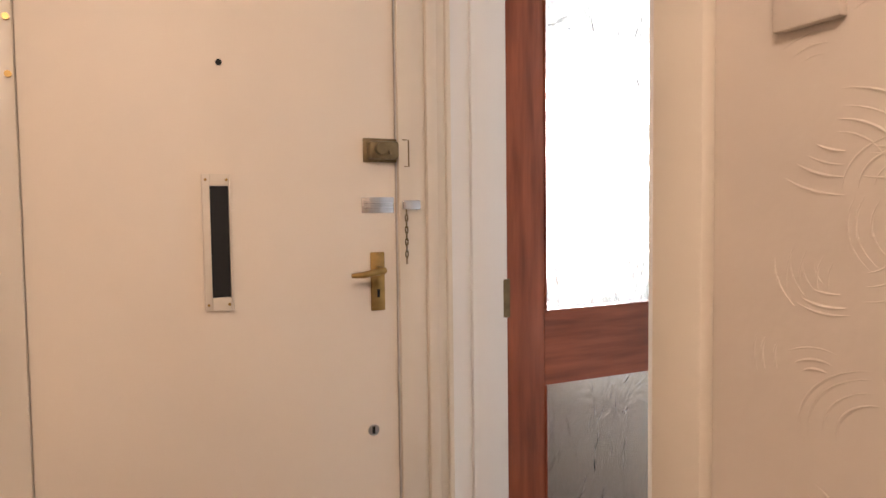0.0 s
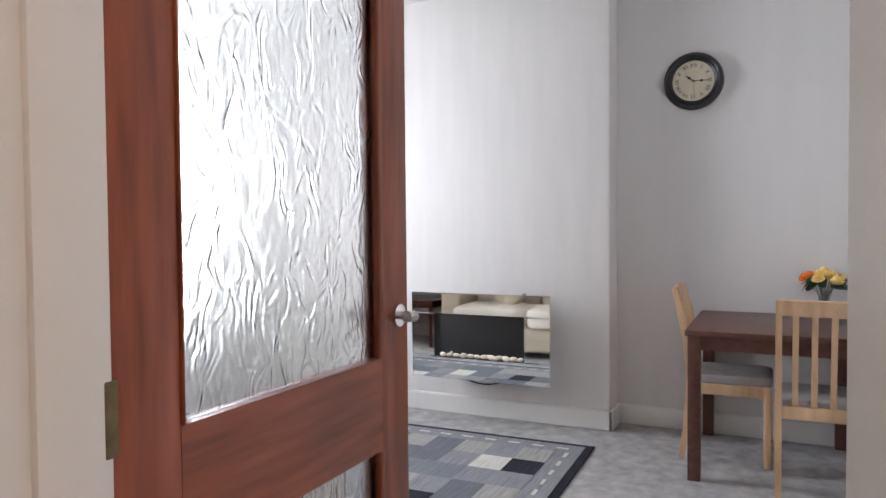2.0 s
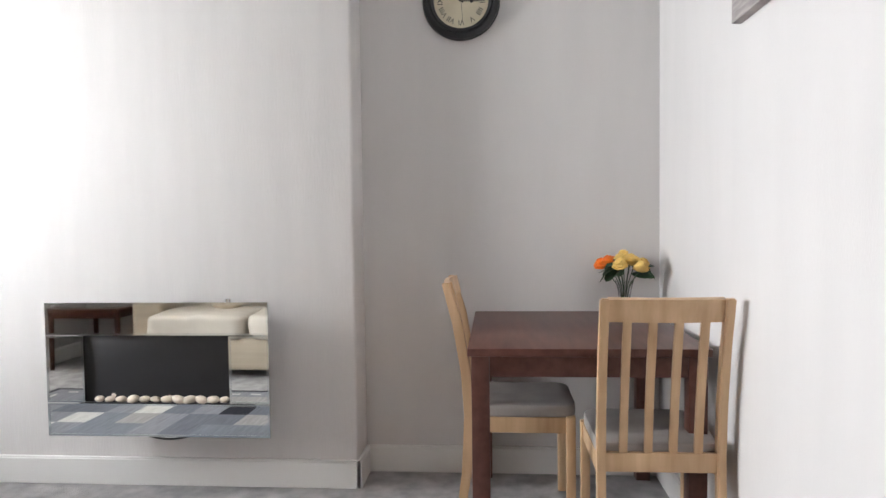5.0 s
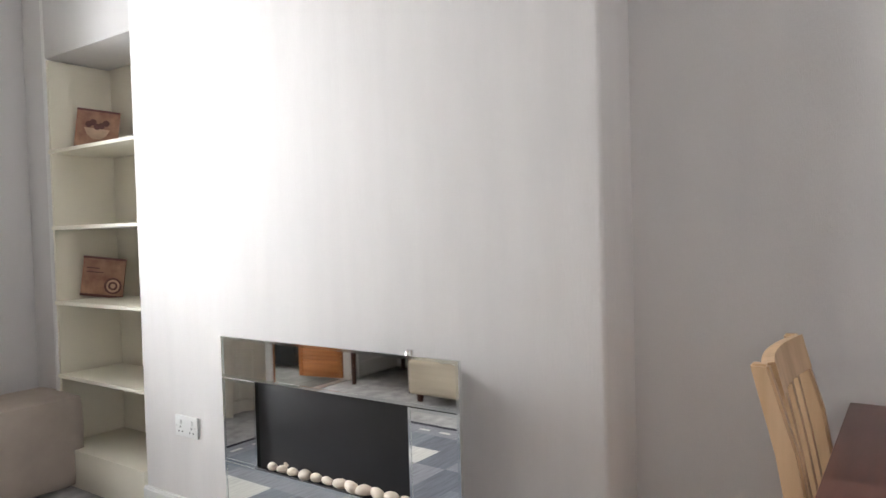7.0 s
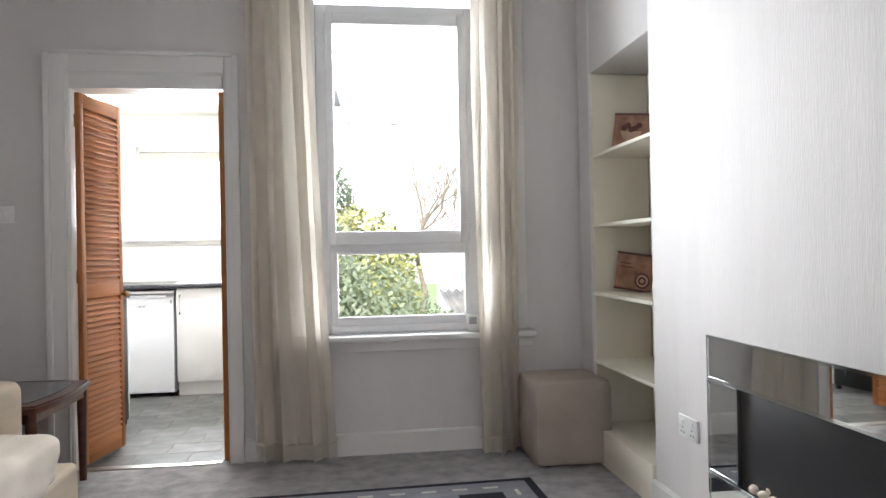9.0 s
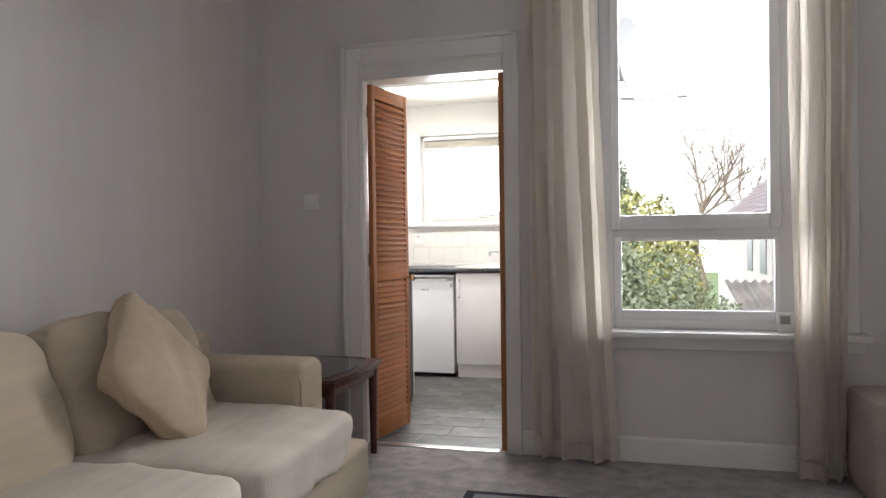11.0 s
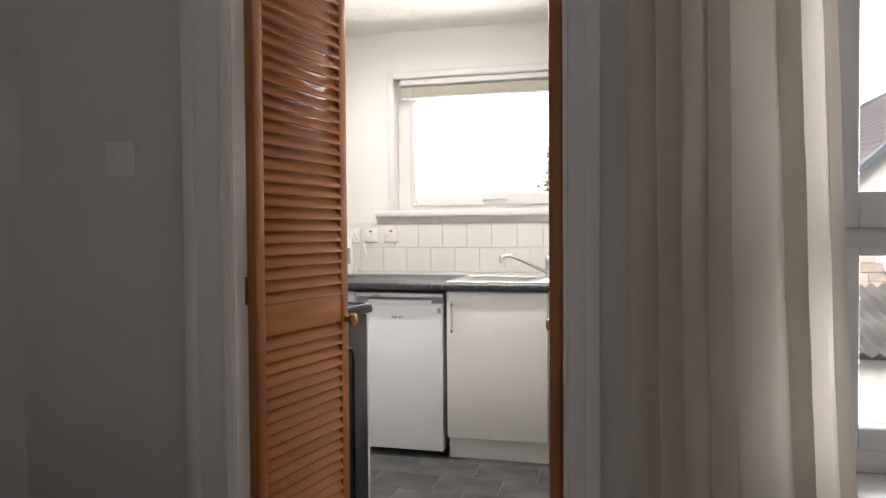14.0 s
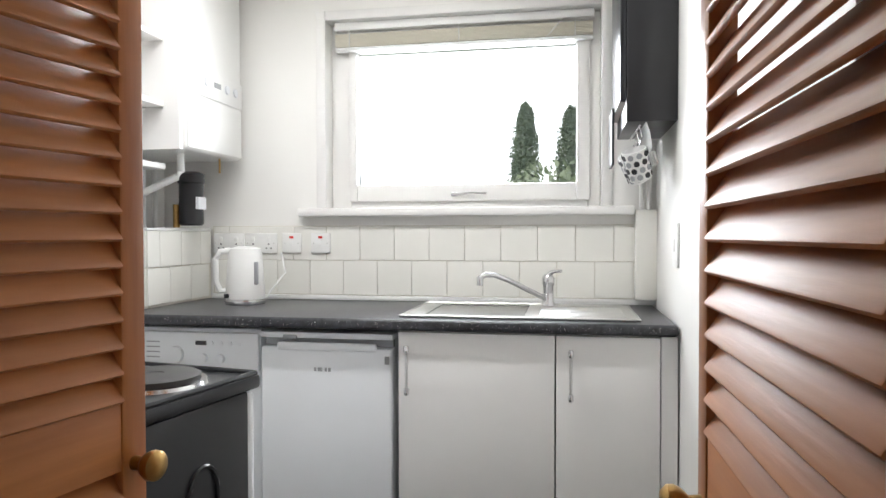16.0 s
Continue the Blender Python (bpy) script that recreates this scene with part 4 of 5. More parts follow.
rd = thing("radiator", "white ribbed panel radiator on the wall", "radiator", (2.0, 0.42, 0.2))
RX0, RX1 = 1.35, 2.60
part("panel", bx(RX0, RX1, 0.435, 0.445, 0.19, 0.775, 0.003), APPL, rd)
n_r = 36
for i in range(n_r):
    x = RX0 + 0.03 + (RX1 - RX0 - 0.06) * (i + 0.5) / n_r
    part("rib", bx(x - 0.009, x + 0.009, 0.444, 0.451, 0.225, 0.735, 0.004), APPL, rd)
part("rear_panel", bx(RX0, RX1, 0.38, 0.388, 0.19, 0.775), APPL, rd)
part("top_grille", bx(RX0, RX1, 0.392, 0.43, 0.770, 0.778), APPL, rd)
for x in (RX0, RX1 - 0.004):
    part("side_panel", bx(x, x + 0.004, 0.376, 0.447, 0.19, 0.782, 0.001), APPL, rd)
for x in (RX0 + 0.05, RX1 - 0.05):
    part("pipe", cyl((x, 0.41, 0), (x, 0.41, 0.2), 0.008, n=10), APPL, rd)

# ---- sofa ----
sf = thing("sofa", "cream corduroy two-seater sofa along the wall", "sofa", (1.72, 2.98, 0))
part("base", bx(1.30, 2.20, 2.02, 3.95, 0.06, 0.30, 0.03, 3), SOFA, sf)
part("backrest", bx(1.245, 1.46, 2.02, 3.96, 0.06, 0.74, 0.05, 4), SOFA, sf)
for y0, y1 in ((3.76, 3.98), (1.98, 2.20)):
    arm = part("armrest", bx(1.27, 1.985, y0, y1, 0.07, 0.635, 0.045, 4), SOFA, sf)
    part("piping", tube([(1.98, y0 + 0.012, 0.3), (1.977, y0 + 0.010, 0.55), (1.955, y0 + 0.014, 0.607), (1.91, y0 + 0.018, 0.62), (1.4, y0 + 0.018, 0.617)], 0.005, 6), SOFA, arm)
for i, yc in enumerate((3.335, 2.60)):
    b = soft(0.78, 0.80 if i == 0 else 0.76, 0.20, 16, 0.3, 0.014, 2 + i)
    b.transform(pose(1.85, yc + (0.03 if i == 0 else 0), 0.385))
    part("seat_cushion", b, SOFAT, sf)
    b = soft(0.74, 0.50, 0.24, 16, 0.36, 0.02, 12 + i, 0.3)
    b.transform(pose(1.50, yc + 0.02, 0.63, 0, 72, 0) @ pose(0, 0, 0, 0, 0, 90))
    part("back_cushion", b, SOFA, sf)
for x in (1.33, 2.12):
    for yy in (2.07, 3.90):
        part("foot", cyl((x, yy, 0), (x, yy, 0.065), 0.02, 0.028, 12), TEAK, sf)
for nm, at_, rot, sd in (("scatter_cushion", (1.68, 3.29, 0.68), (0, 62, 12), 5),):
    sc = thing(nm, "beige square scatter cushion propped on its corner on the sofa", "cushion", (at_[0], at_[1], 0.48), group="scatter cushions")
    b = soft(0.46, 0.46, 0.17, 26, 0.24, 0.003, sd, 0.6)
    for v in b.verts:
        crease = math.sin(34 * v.co.x + 9 * v.co.y + 5 * noise.noise(v.co * 5)) + 0.6 * math.sin(21 * v.co.y - 17 * v.co.x + 2)
        v.co.z += 0.0045 * crease * (1 if v.co.z > 0 else -1)
    b.transform(pose(*at_, *rot) @ pose(0, 0, 0, 0, 0, 38))
    cv = part("cover", b, CUSH, sc)
    pts = []
    for cx, cy in ((-1, -1), (1, -1), (1, 1), (-1, 1), (-1, -1)):
        pts.append(pose(*at_, *rot) @ pose(0, 0, 0, 0, 0, 38) @ Vector((cx * 0.214, cy * 0.214, 0)))
    part("piping", tube(pts, 0.005, 6), CUSH, cv)

# ---- side table ----
st = thing("side_table", "dark teak side table with inset smoked glass top", "table", (1.64, 4.36, 0))


def bowed(x0, x1, y0, y1, bow, n=10):
    out = []
    cs = ((x0, y0), (x1, y0), (x1, y1), (x0, y1))
    for (ax, ay), (bx_, by) in zip(cs, cs[1:] + cs[:1]):
        nx_, ny_ = (by - ay), -(bx_ - ax)
        ln = math.hypot(nx_, ny_)
        for i in range(n):
            u = i / n
            k = bow * (1 - (2 * u - 1) ** 2)
            out.append((ax + (bx_ - ax) * u + nx_ / ln * k, ay + (by - ay) * u + ny_ / ln * k))
    return out


part("top_frame", prism(bowed(1.30, 1.98, 4.08, 4.70, 0.035), 0.465, 0.50, 0.008), TEAK, st)
part("glass_top", prism(bowed(1.36, 1.92, 4.14, 4.64, 0.03), 0.4995, 0.504), TGLASS, st, "smoked glass inset")
for xx, yy in ((1.315, 4.095), (1.93, 4.095), (1.93, 4.65), (1.315, 4.65)):
    part("leg", cyl((xx + 0.018, yy + 0.018, 0), (xx + 0.018, yy + 0.018, 0.47), 0.017, 0.024, 14), TEAK, st)
for b in (bx(1.35, 1.93, 4.10, 4.118, 0.42, 0.466), bx(1.35, 1.93, 4.662, 4.68, 0.42, 0.466), bx(1.32, 1.338, 4.12, 4.66, 0.42, 0.466), bx(1.945, 1.963, 4.12, 4.66, 0.42, 0.466)):
    part("apron", b, TEAK, st)

wl = thing("wall_lamp", "beige uplighter wall lamp on the sofa wall", "wall lamp", (1.225, 3.42, 2.1))
part("shade", lathe([(0.03, 0), (0.09, 0.04), (0.12, 0.10), (0.115, 0.10), (0.08, 0.045)], 24, pose(1.33, 3.42, 2.09)), IVORY, wl)
part("back_plate", bx(1.2252, 1.245, 3.38, 3.46, 2.08, 2.18, 0.004), IVORY, wl)
part("arm", cyl((1.24, 3.42, 2.12), (1.30, 3.42, 2.105), 0.012, n=10), IVORY, wl)

# ---- louvred doors ----


def louvre(ld, width, height, knob_side):
    """A leaf from its hinge at the origin along +x, thickness along y."""
    t = 0.014
    sw = 0.036
    part("stile", bx(0, sw, -t, t, 0.015, height, 0.003), PINE, ld, local=True)
    part("stile", bx(width - sw, width, -t, t, 0.015, height, 0.003), PINE, ld, local=True)
    for z0, z1 in ((0.015, 0.13), (0.90, 0.985), (height - 0.075, height)):
        part("rail", bx(sw, width - sw, -t + 0.002, t - 0.002, z0, z1, 0.001), PINEH, ld, local=True)
    proto = None
    for z0, z1 in ((0.13, 0.90), (0.985, height - 0.075)):
        n = round((z1 - z0) / 0.031)
        for i in range(n):
            z = z0 + (i + 0.5) * (z1 - z0) / n
            if proto is None:
                b = bx(sw - 0.003, width - sw + 0.003, -0.0255, 0.0255, -0.0034, 0.0034, 0.0028, 2)
                b.transform(Matrix.Rotation(radians(-56 * knob_side), 4, "X"))
                proto = mesh("slat", b, PINEH)
            ob = new("slat", proto)
            ob.parent = ld
            ob.location = (0, 0, z)
    s = knob_side
    kb = lathe([(0.009, 0), (0.008, 0.012), (0.014, 0.018), (0.018, 0.026), (0.0175, 0.033), (0.011, 0.039), (0.001, 0.04)], 20, pose(width - 0.018, s * t, 0.905, -90 * s, 0, 0))
    part("knob", kb, BRASS, ld, "aged brass knob", local=True)
    for z in (0.25, 1.02, 1.85):
        part("hinge", bx(-0.008, 0.012, -s * t - 0.003, -s * t, z - 0.035, z + 0.035, 0.001), BRONZE, ld, local=True)


l1 = thing("door_3", "orange-varnished pine louvred door leaf, standing open", "door", (1.882, 4.848, 0), math.degrees(math.atan2(0.402, 0.080)), kind="structure")
louvre(l1, 0.41, 2.0, -1)
l2 = thing("door_4", "orange-varnished pine louvred door leaf, standing open", "door", (2.629, 4.800, 0), math.degrees(math.atan2(0.435, -0.008)), kind="structure")
louvre(l2, 0.435, 2.0, 1)

# ---- kitchen shell ----
KC = 2.36
struct("floor_kitchen", bx(0.6, 2.82, 4.84, 7.3, -0.1, -0.004), GROUT, "dark slate-effect vinyl floor", "vinyl floor")
struct("ceiling_kitchen", bx(0.6, 2.95, 4.95, 7.4, KC, KC + 0.1), ARTEX, "textured white kitchen ceiling", "ceiling")
struct("trim_ceiling_batten", bx(0.7, 2.81, 6.18, 6.21, KC - 0.012, KC), GLOSS, "white ceiling batten", "batten")
struct("wall_kitchen_back", wall_with_hole("y", 7.29, 7.45, 0.6, 2.95, 0, KC, [(1.462, 2.603, 1.287, 2.08)]), KWALL, "cream-white kitchen wall with window")
struct("wall_kitchen_right", bx(2.812, 2.95, 4.95, 7.29, 0, KC), KWALL, "cream-white kitchen side wall")
struct("wall_kitchen_left", bx(0.6, 0.70, 4.95, 7.29, 0, KC), KWALL, "cream-white kitchen side wall")
struct("wall_above_kitchen", bx(0.6, 2.95, 4.951, 7.45, KC + 0.1, CH + 0.3), RENDERW, "rendered outer wall of the kitchen wing")
kfloor = bpy.data.objects["floor_kitchen"]
rng2 = random.Random(9)
ft = mesh("floor_tile", bx(-0.148, 0.148, -0.098, 0.098, -0.004, 0.0, 0.002, 1), SLATE)
for j in range(12):
    for i in range(8):
        x, yy = 0.75 + i * 0.30 + (0.15 if j % 2 else 0), 4.965 + j * 0.2
        if x > 2.68 or yy > 7.2:
            continue
        ob = new("floor_tile", ft)
        ob.parent = kfloor
        ob.location = (x, yy + 0.0, 0)
lt = thing("ceiling_light", "white fluorescent batten light on the kitchen ceiling", "ceiling light", (1.75, 6.35, KC))
part("housing", bx(1.10, 2.40, 6.31, 6.39, KC - 0.045, KC, 0.004), PLATEW, lt)
part("tube", cyl((1.13, 6.35, KC - 0.065), (2.37, 6.35, KC - 0.065), 0.018, n=14), DIFF, lt, "glowing tube")

# kitchen window
kw = thing("window_2", "white timber kitchen window with slatted blind raised", "window", (2.03, 7.37, 1.287), kind="structure")
yk0, yk1 = 7.36, 7.42
for b in (bx(1.463, 1.55, yk0, yk1, 1.288, 2.079, 0.004), bx(2.55, 2.602, yk0, yk1, 1.288, 2.079, 0.004), bx(1.55, 2.55, yk0, yk1, 2.02, 2.079, 0.004), bx(1.55, 2.55, yk0, yk1, 1.288, 1.325, 0.004)):
    part("window_frame", b, GLOSS, kw)
sb = bx(1.545, 1.580, yk0 - 0.02, yk1 - 0.012, 1.318, 2.03, 0.006)
bx(2.506, 2.56, yk0 - 0.02, yk1 - 0.012, 1.318, 2.03, 0.006, bm=sb)
bx(1.580, 2.506, yk0 - 0.02, yk1 - 0.012, 1.318, 1.388, 0.006, bm=sb)
bx(1.580, 2.506, yk0 - 0.02, yk1 - 0.012, 1.955, 2.03, 0.006, bm=sb)
part("sash", sb, GLOSS, kw)
kp = part("pane", bx(1.581, 2.505, 7.385, 7.389, 1.389, 1.954), GLASS, kw)
kp.visible_shadow = False
part("window_sill", bx(1.352, 2.728, 7.225, 7.36, 1.252, 1.286, 0.008), GLOSS, kw)
part("catch", bx(1.99, 2.02, yk0 - 0.03, yk0 - 0.02, 1.335, 1.352, 0.003), CHROME, kw)
part("stay_bar", tube([(2.01, yk0 - 0.03, 1.343), (2.08, yk0 - 0.035, 1.348), (2.14, yk0 - 0.03, 1.346)], 0.005), CHROME, kw)
ar = bx(1.42, 1.462, 7.276, 7.292, 1.287, 2.12, 0.004)
bx(2.603, 2.645, 7.276, 7.292, 1.287, 2.12, 0.004, bm=ar)
bx(1.462, 2.603, 7.276, 7.292, 2.08, 2.12, 0.004, bm=ar)
part("casing", ar, GLOSS, kw)
bd = thing("venetian_blind", "white venetian blind drawn up to the window head", "blind", (2.03, 7.33, 2.08))
part("head_rail", bx(1.49, 2.575, 7.312, 7.345, 2.045, 2.079, 0.003), PLATEW, bd)
for i in range(9):
    part("slat", bx(1.495, 2.57, 7.306, 7.35, 2.024 - i * 0.006, 2.0265 - i * 0.006), IVORY, bd)
part("bottom_rail", bx(1.495, 2.57, 7.308, 7.348, 1.958, 1.972, 0.003), PLATEW, bd)
for x in (1.56, 2.03, 2.5):
    part("ladder_cord", cyl((x, 7.304, 1.945), (x, 7.304, 2.05), 0.002, n=6), PLATEW, bd)
part("pull_cord", tube([(2.45, 7.303, 2.04), (2.38, 7.302, 1.96), (2.30, 7.302, 1.90)], 0.0018, 6), PLATEW, bd)

# tiled splashback
sp_ = thing("splashback", "cream square tiles in two staggered rows behind the worktop", "tiles", (1.8, 7.285, 0.9), kind="structure")
part("grout_bed", bx(0.94, 2.81, 7.282, 7.2895, 0.90, 1.214), TGROUT, sp_)
for row, z in enumerate((0.923, 1.0685)):
    x = 0.945 - (0.075 if row else 0.0)
    while x < 2.80:
        xa, xb = max(x, 0.945), min(x + 0.1465, 2.807)
        if xb - xa > 0.02:
            part("tile", bx(xa, xb, 7.277, 7.2825, z, z + 0.143, 0.0012, 1), TILE, sp_)
        x += 0.1485
part("sealing_strip", bx(0.94, 2.81, 7.268, 7.283, 0.899, 0.920, 0.004), PLATEW, sp_)
bxg = thing("tiled_boxing", "cream tiled pipe boxing in the kitchen corner", "boxing", (0.82, 7.05, 0.9), kind="structure")
part("core", bx(0.70, 0.928, 6.815, 7.28, 0.90, 1.192), TGROUT, bxg)
part("ledge", bx(0.70, 0.935, 6.808, 7.28, 1.193, 1.203, 0.002), PLATEW, bxg)
for row, z in enumerate((0.91, 1.053)):
    for k in range(4):
        y0 = 6.815 + k * 0.148 - (0.07 if row else 0)
        ya, yb = max(y0, 6.815), min(y0 + 0.146, 7.276)
        if yb - ya > 0.02:
            part("tile", bx(0.927, 0.933, ya, yb, z, z + 0.139, 0.0012, 1), TILE, bxg)
    part("tile", bx(0.78, 0.926, 6.809, 6.816, z, z + 0.139, 0.0012, 1), TILE, bxg)

for x in (1.02, 1.17):
    socket((x, 7.277, 1.14), "-y")
for x in (1.31, 1.44):
    socket((x, 7.277, 1.14), "-y", False, True, "fused_switch")

# worktop, sink, tap
wt = thing("worktop", "black speckled laminate worktop with rounded front", "worktop", (1.75, 6.97, 0.863))
part("slab", bx(0.70, 2.805, 6.655, 7.279, 0.863, 0.899, 0.012, 4), mat("speckled_laminate", (0.022, 0.023, 0.027), 0.3, var=0.3, scale=60, colour2=(0.06, 0.062, 0.07), bump=0.05, bscale=200), wt)
dots = bmesh.new()
for i in range(420):
    x, z, s = rng2.uniform(1.1, 2.79), rng2.uniform(0.872, 0.89), rng2.uniform(0.0004, 0.0009)
    bx(x - s, x + s, 6.6542, 6.656, z - s, z + s, bm=dots) if i < 240 else None
part("flecks", dots, PLATEW, wt, "pale flecks", smooth=False)["kind"] = "stuff"
sk = thing("kitchen_sink", "stainless steel sink with drainer set in the worktop", "sink", (2.25, 6.97, 0.9))
rim = bmesh.new()
SX0, SX1, SY0, SY1 = 1.92, 2.70, 6.725, 7.19
BX0, BX1, BY0, BY1 = 1.99, 2.33, 6.80, 7.13
bx(SX0, BX0, SY0, SY1, 0.899, 0.904, 0.002, bm=rim)
bx(BX1, SX1, SY0, SY1, 0.899, 0.904, 0.002, bm=rim)
bx(BX0, BX1, SY0, BY0, 0.899, 0.904, 0.002, bm=rim)
bx(BX0, BX1, BY1, SY1, 0.899, 0.904, 0.002, bm=rim)
part("rim", rim, STEEL, sk)
part("raised_edge", tube([(SX0, SY0, 0.904), (SX1, SY0, 0.904), (SX1, SY1, 0.904), (SX0, SY1, 0.904), (SX0, SY0, 0.904)], 0.004), STEEL, sk)
# flat bowl sheet; the shade inside a deep bowl is put into darker steel
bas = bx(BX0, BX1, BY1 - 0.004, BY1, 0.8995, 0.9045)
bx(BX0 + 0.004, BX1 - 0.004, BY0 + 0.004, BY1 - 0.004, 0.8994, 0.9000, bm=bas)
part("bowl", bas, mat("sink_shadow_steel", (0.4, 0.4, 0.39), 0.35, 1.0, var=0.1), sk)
for i in range(8):
    part("drainer_ridge", cyl((2.38, 6.79 + i * 0.04, 0.903), (2.66, 6.79 + i * 0.04, 0.903), 0.005, n=8), STEEL, sk)
tp = thing("mixer_tap", "chrome single-lever mixer tap with long spout", "tap", (2.40, 7.15, 0.904))
part("body", lathe([(0.026, 0), (0.024, 0.01), (0.021, 0.015), (0.021, 0.075), (0.024, 0.08), (0.024, 0.105), (0.015, 0.118), (0.001, 0.12)], 20, pose(2.40, 7.15, 0.904)), CHROME, tp)
part("spout", tube([(2.39, 7.14, 0.93), (2.33, 7.09, 0.965), (2.26, 7.03, 1.005), (2.21, 6.985, 1.028), (2.18, 6.96, 1.03), (2.165, 6.95, 1.02)], 0.010, 12), CHROME, tp)
part("aerator", cyl((2.163, 6.948, 1.025), (2.163, 6.948, 0.992), 0.012, n=14), CHROME, tp)
part("lever", tube([(2.40, 7.15, 1.02), (2.42, 7.14, 1.034), (2.45, 7.12, 1.037)], [0.01, 0.007, 0.006], 10), CHROME, tp)


def cabinet(x0, x1, hx):
    c = thing("base_cabinet", "white laminate kitchen base cabinet with steel bar handle", "cabinet", ((x0 + x1) / 2, 6.98, 0), group="kitchen base cabinets")
    part("carcass", bx(x0 + 0.001, x1 - 0.001, 6.70, 7.26, 0.115, 0.862), PANEL, c)
    d = part("door", bx(x0 + 0.0015, x1 - 0.0015, 6.68, 6.698, 0.118, 0.856, 0.0015), PANEL, c)
    part("plinth", bx(x0, x1, 6.735, 6.75, 0.0, 0.114), PANEL, c)
    z0, z1 = 0.655, 0.812
    part("handle", cyl((hx, 6.652, z0 + 0.012), (hx, 6.652, z1 - 0.012), 0.005, n=10), STEEL, d, "brushed steel bar handle")
    for z in (z0, z1 - 0.02):
        b = lathe([(0.006, 0), (0.0085, 0.004), (0.0085, 0.02), (0.006, 0.024)], 14, pose(hx, 6.652, z))
        cyl((hx, 6.681, z + 0.012), (hx, 6.655, z + 0.012), 0.005, n=10, bm=b)
        part("handle_post", b, CHROME, d)


cabinet(1.926, 2.435, 1.96)
cabinet(2.437, 2.755, 2.484)
solid("filler_panel", bx(2.757, 2.806, 6.684, 6.70, 0.0, 0.86), PANEL, "white laminate filler strip beside the cabinet", "panel")

fg = thing("fridge", "plain white under-counter fridge below the worktop", "fridge", (1.67, 6.98, 0))
part("cabinet", bx(1.445, 1.90, 6.745, 7.22, 0.03, 0.838, 0.004), APPL, fg)
fdoor = part("door", bx(1.440, 1.903, 6.690, 6.742, 0.035, 0.795, 0.008, 3), APPL, fg)
part("top_panel", bx(1.438, 1.905, 6.692, 7.22, 0.825, 0.845, 0.004), APPL, fg)
part("grip", bx(1.50, 1.85, 6.684, 6.70, 0.785, 0.812, 0.006), APPL, fg)
part("hinge_cap", bx(1.52, 1.57, 6.686, 6.70, 0.822, 0.836, 0.004), GREYT, fg)
part("seal", bx(1.446, 1.90, 6.72, 6.744, 0.797, 0.824), GREYT, fg)
b_ = bmesh.new()
for k, wd_ in enumerate((0.011, 0.016, 0.005, 0.011, 0.012)):
    bx(1.632 + k * 0.0125, 1.632 + k * 0.0125 + wd_ * 0.7, 6.6885, 6.6905, 0.715, 0.728, bm=b_)
part("badge", b_, GREYT, fdoor, "small grey badge")
part("sticker", bx(1.878, 1.894, 6.688, 6.6905, 0.745, 0.772), GREYT, fdoor)
for x in (1.47, 1.88):
    for yy in (6.76, 7.18):
        part("foot", cyl((x, yy, 0), (x, yy, 0.032), 0.018, n=10), BLACK, fg)

wm = thing("washing_machine", "white front-loading washing machine under the worktop", "washing machine", (1.13, 6.98, 0))
part("cabinet", bx(0.836, 1.428, 6.72, 7.24, 0.015, 0.848, 0.006), APPL, wm)
cp = part("control_panel", bx(0.84, 1.424, 6.703, 6.722, 0.70, 0.835, 0.006), APPL, wm)
part("display", bx(1.19, 1.23, 6.700, 6.704, 0.79, 0.805), BLACK, cp)
for x, r in ((1.115, 0.03), (1.22, 0.016), (1.285, 0.016)):
    part("dial", lathe([(r, 0), (r * 0.92, 0.014), (r * 0.3, 0.016), (0.001, 0.016)], 20, pose(x, 6.703, 0.755 if r > 0.02 else 0.745, 90, 0, 0)), APPL, cp)
for k in range(4):
    part("button", cyl((1.25 + k * 0.035, 6.704, 0.797), (1.25 + k * 0.035, 6.699, 0.797), 0.008, n=12), APPL, cp)
    part("printed_bar", bx(0.92, 0.97, 6.7015, 6.7035, 0.742 + k * 0.018, 0.746 + k * 0.018), GREYT, cp)
    part("printed_bar", bx(1.0, 1.05, 6.7015, 6.7035, 0.742 + k * 0.018, 0.746 + k * 0.018), GREYT, cp)
part("porthole", lathe([(0.19, 0), (0.18, 0.02), (0.14, 0.03), (0.13, 0.015), (0.001, 0.012)], 40, pose(1.13, 6.722, 0.40, 90, 0, 0)), GREYT, wm)
for x in (0.87, 1.39):
    for yy in (6.76, 7.2):
        part("foot", cyl((x, yy, 0), (x, yy, 0.02), 0.02, n=10), BLACK, wm)

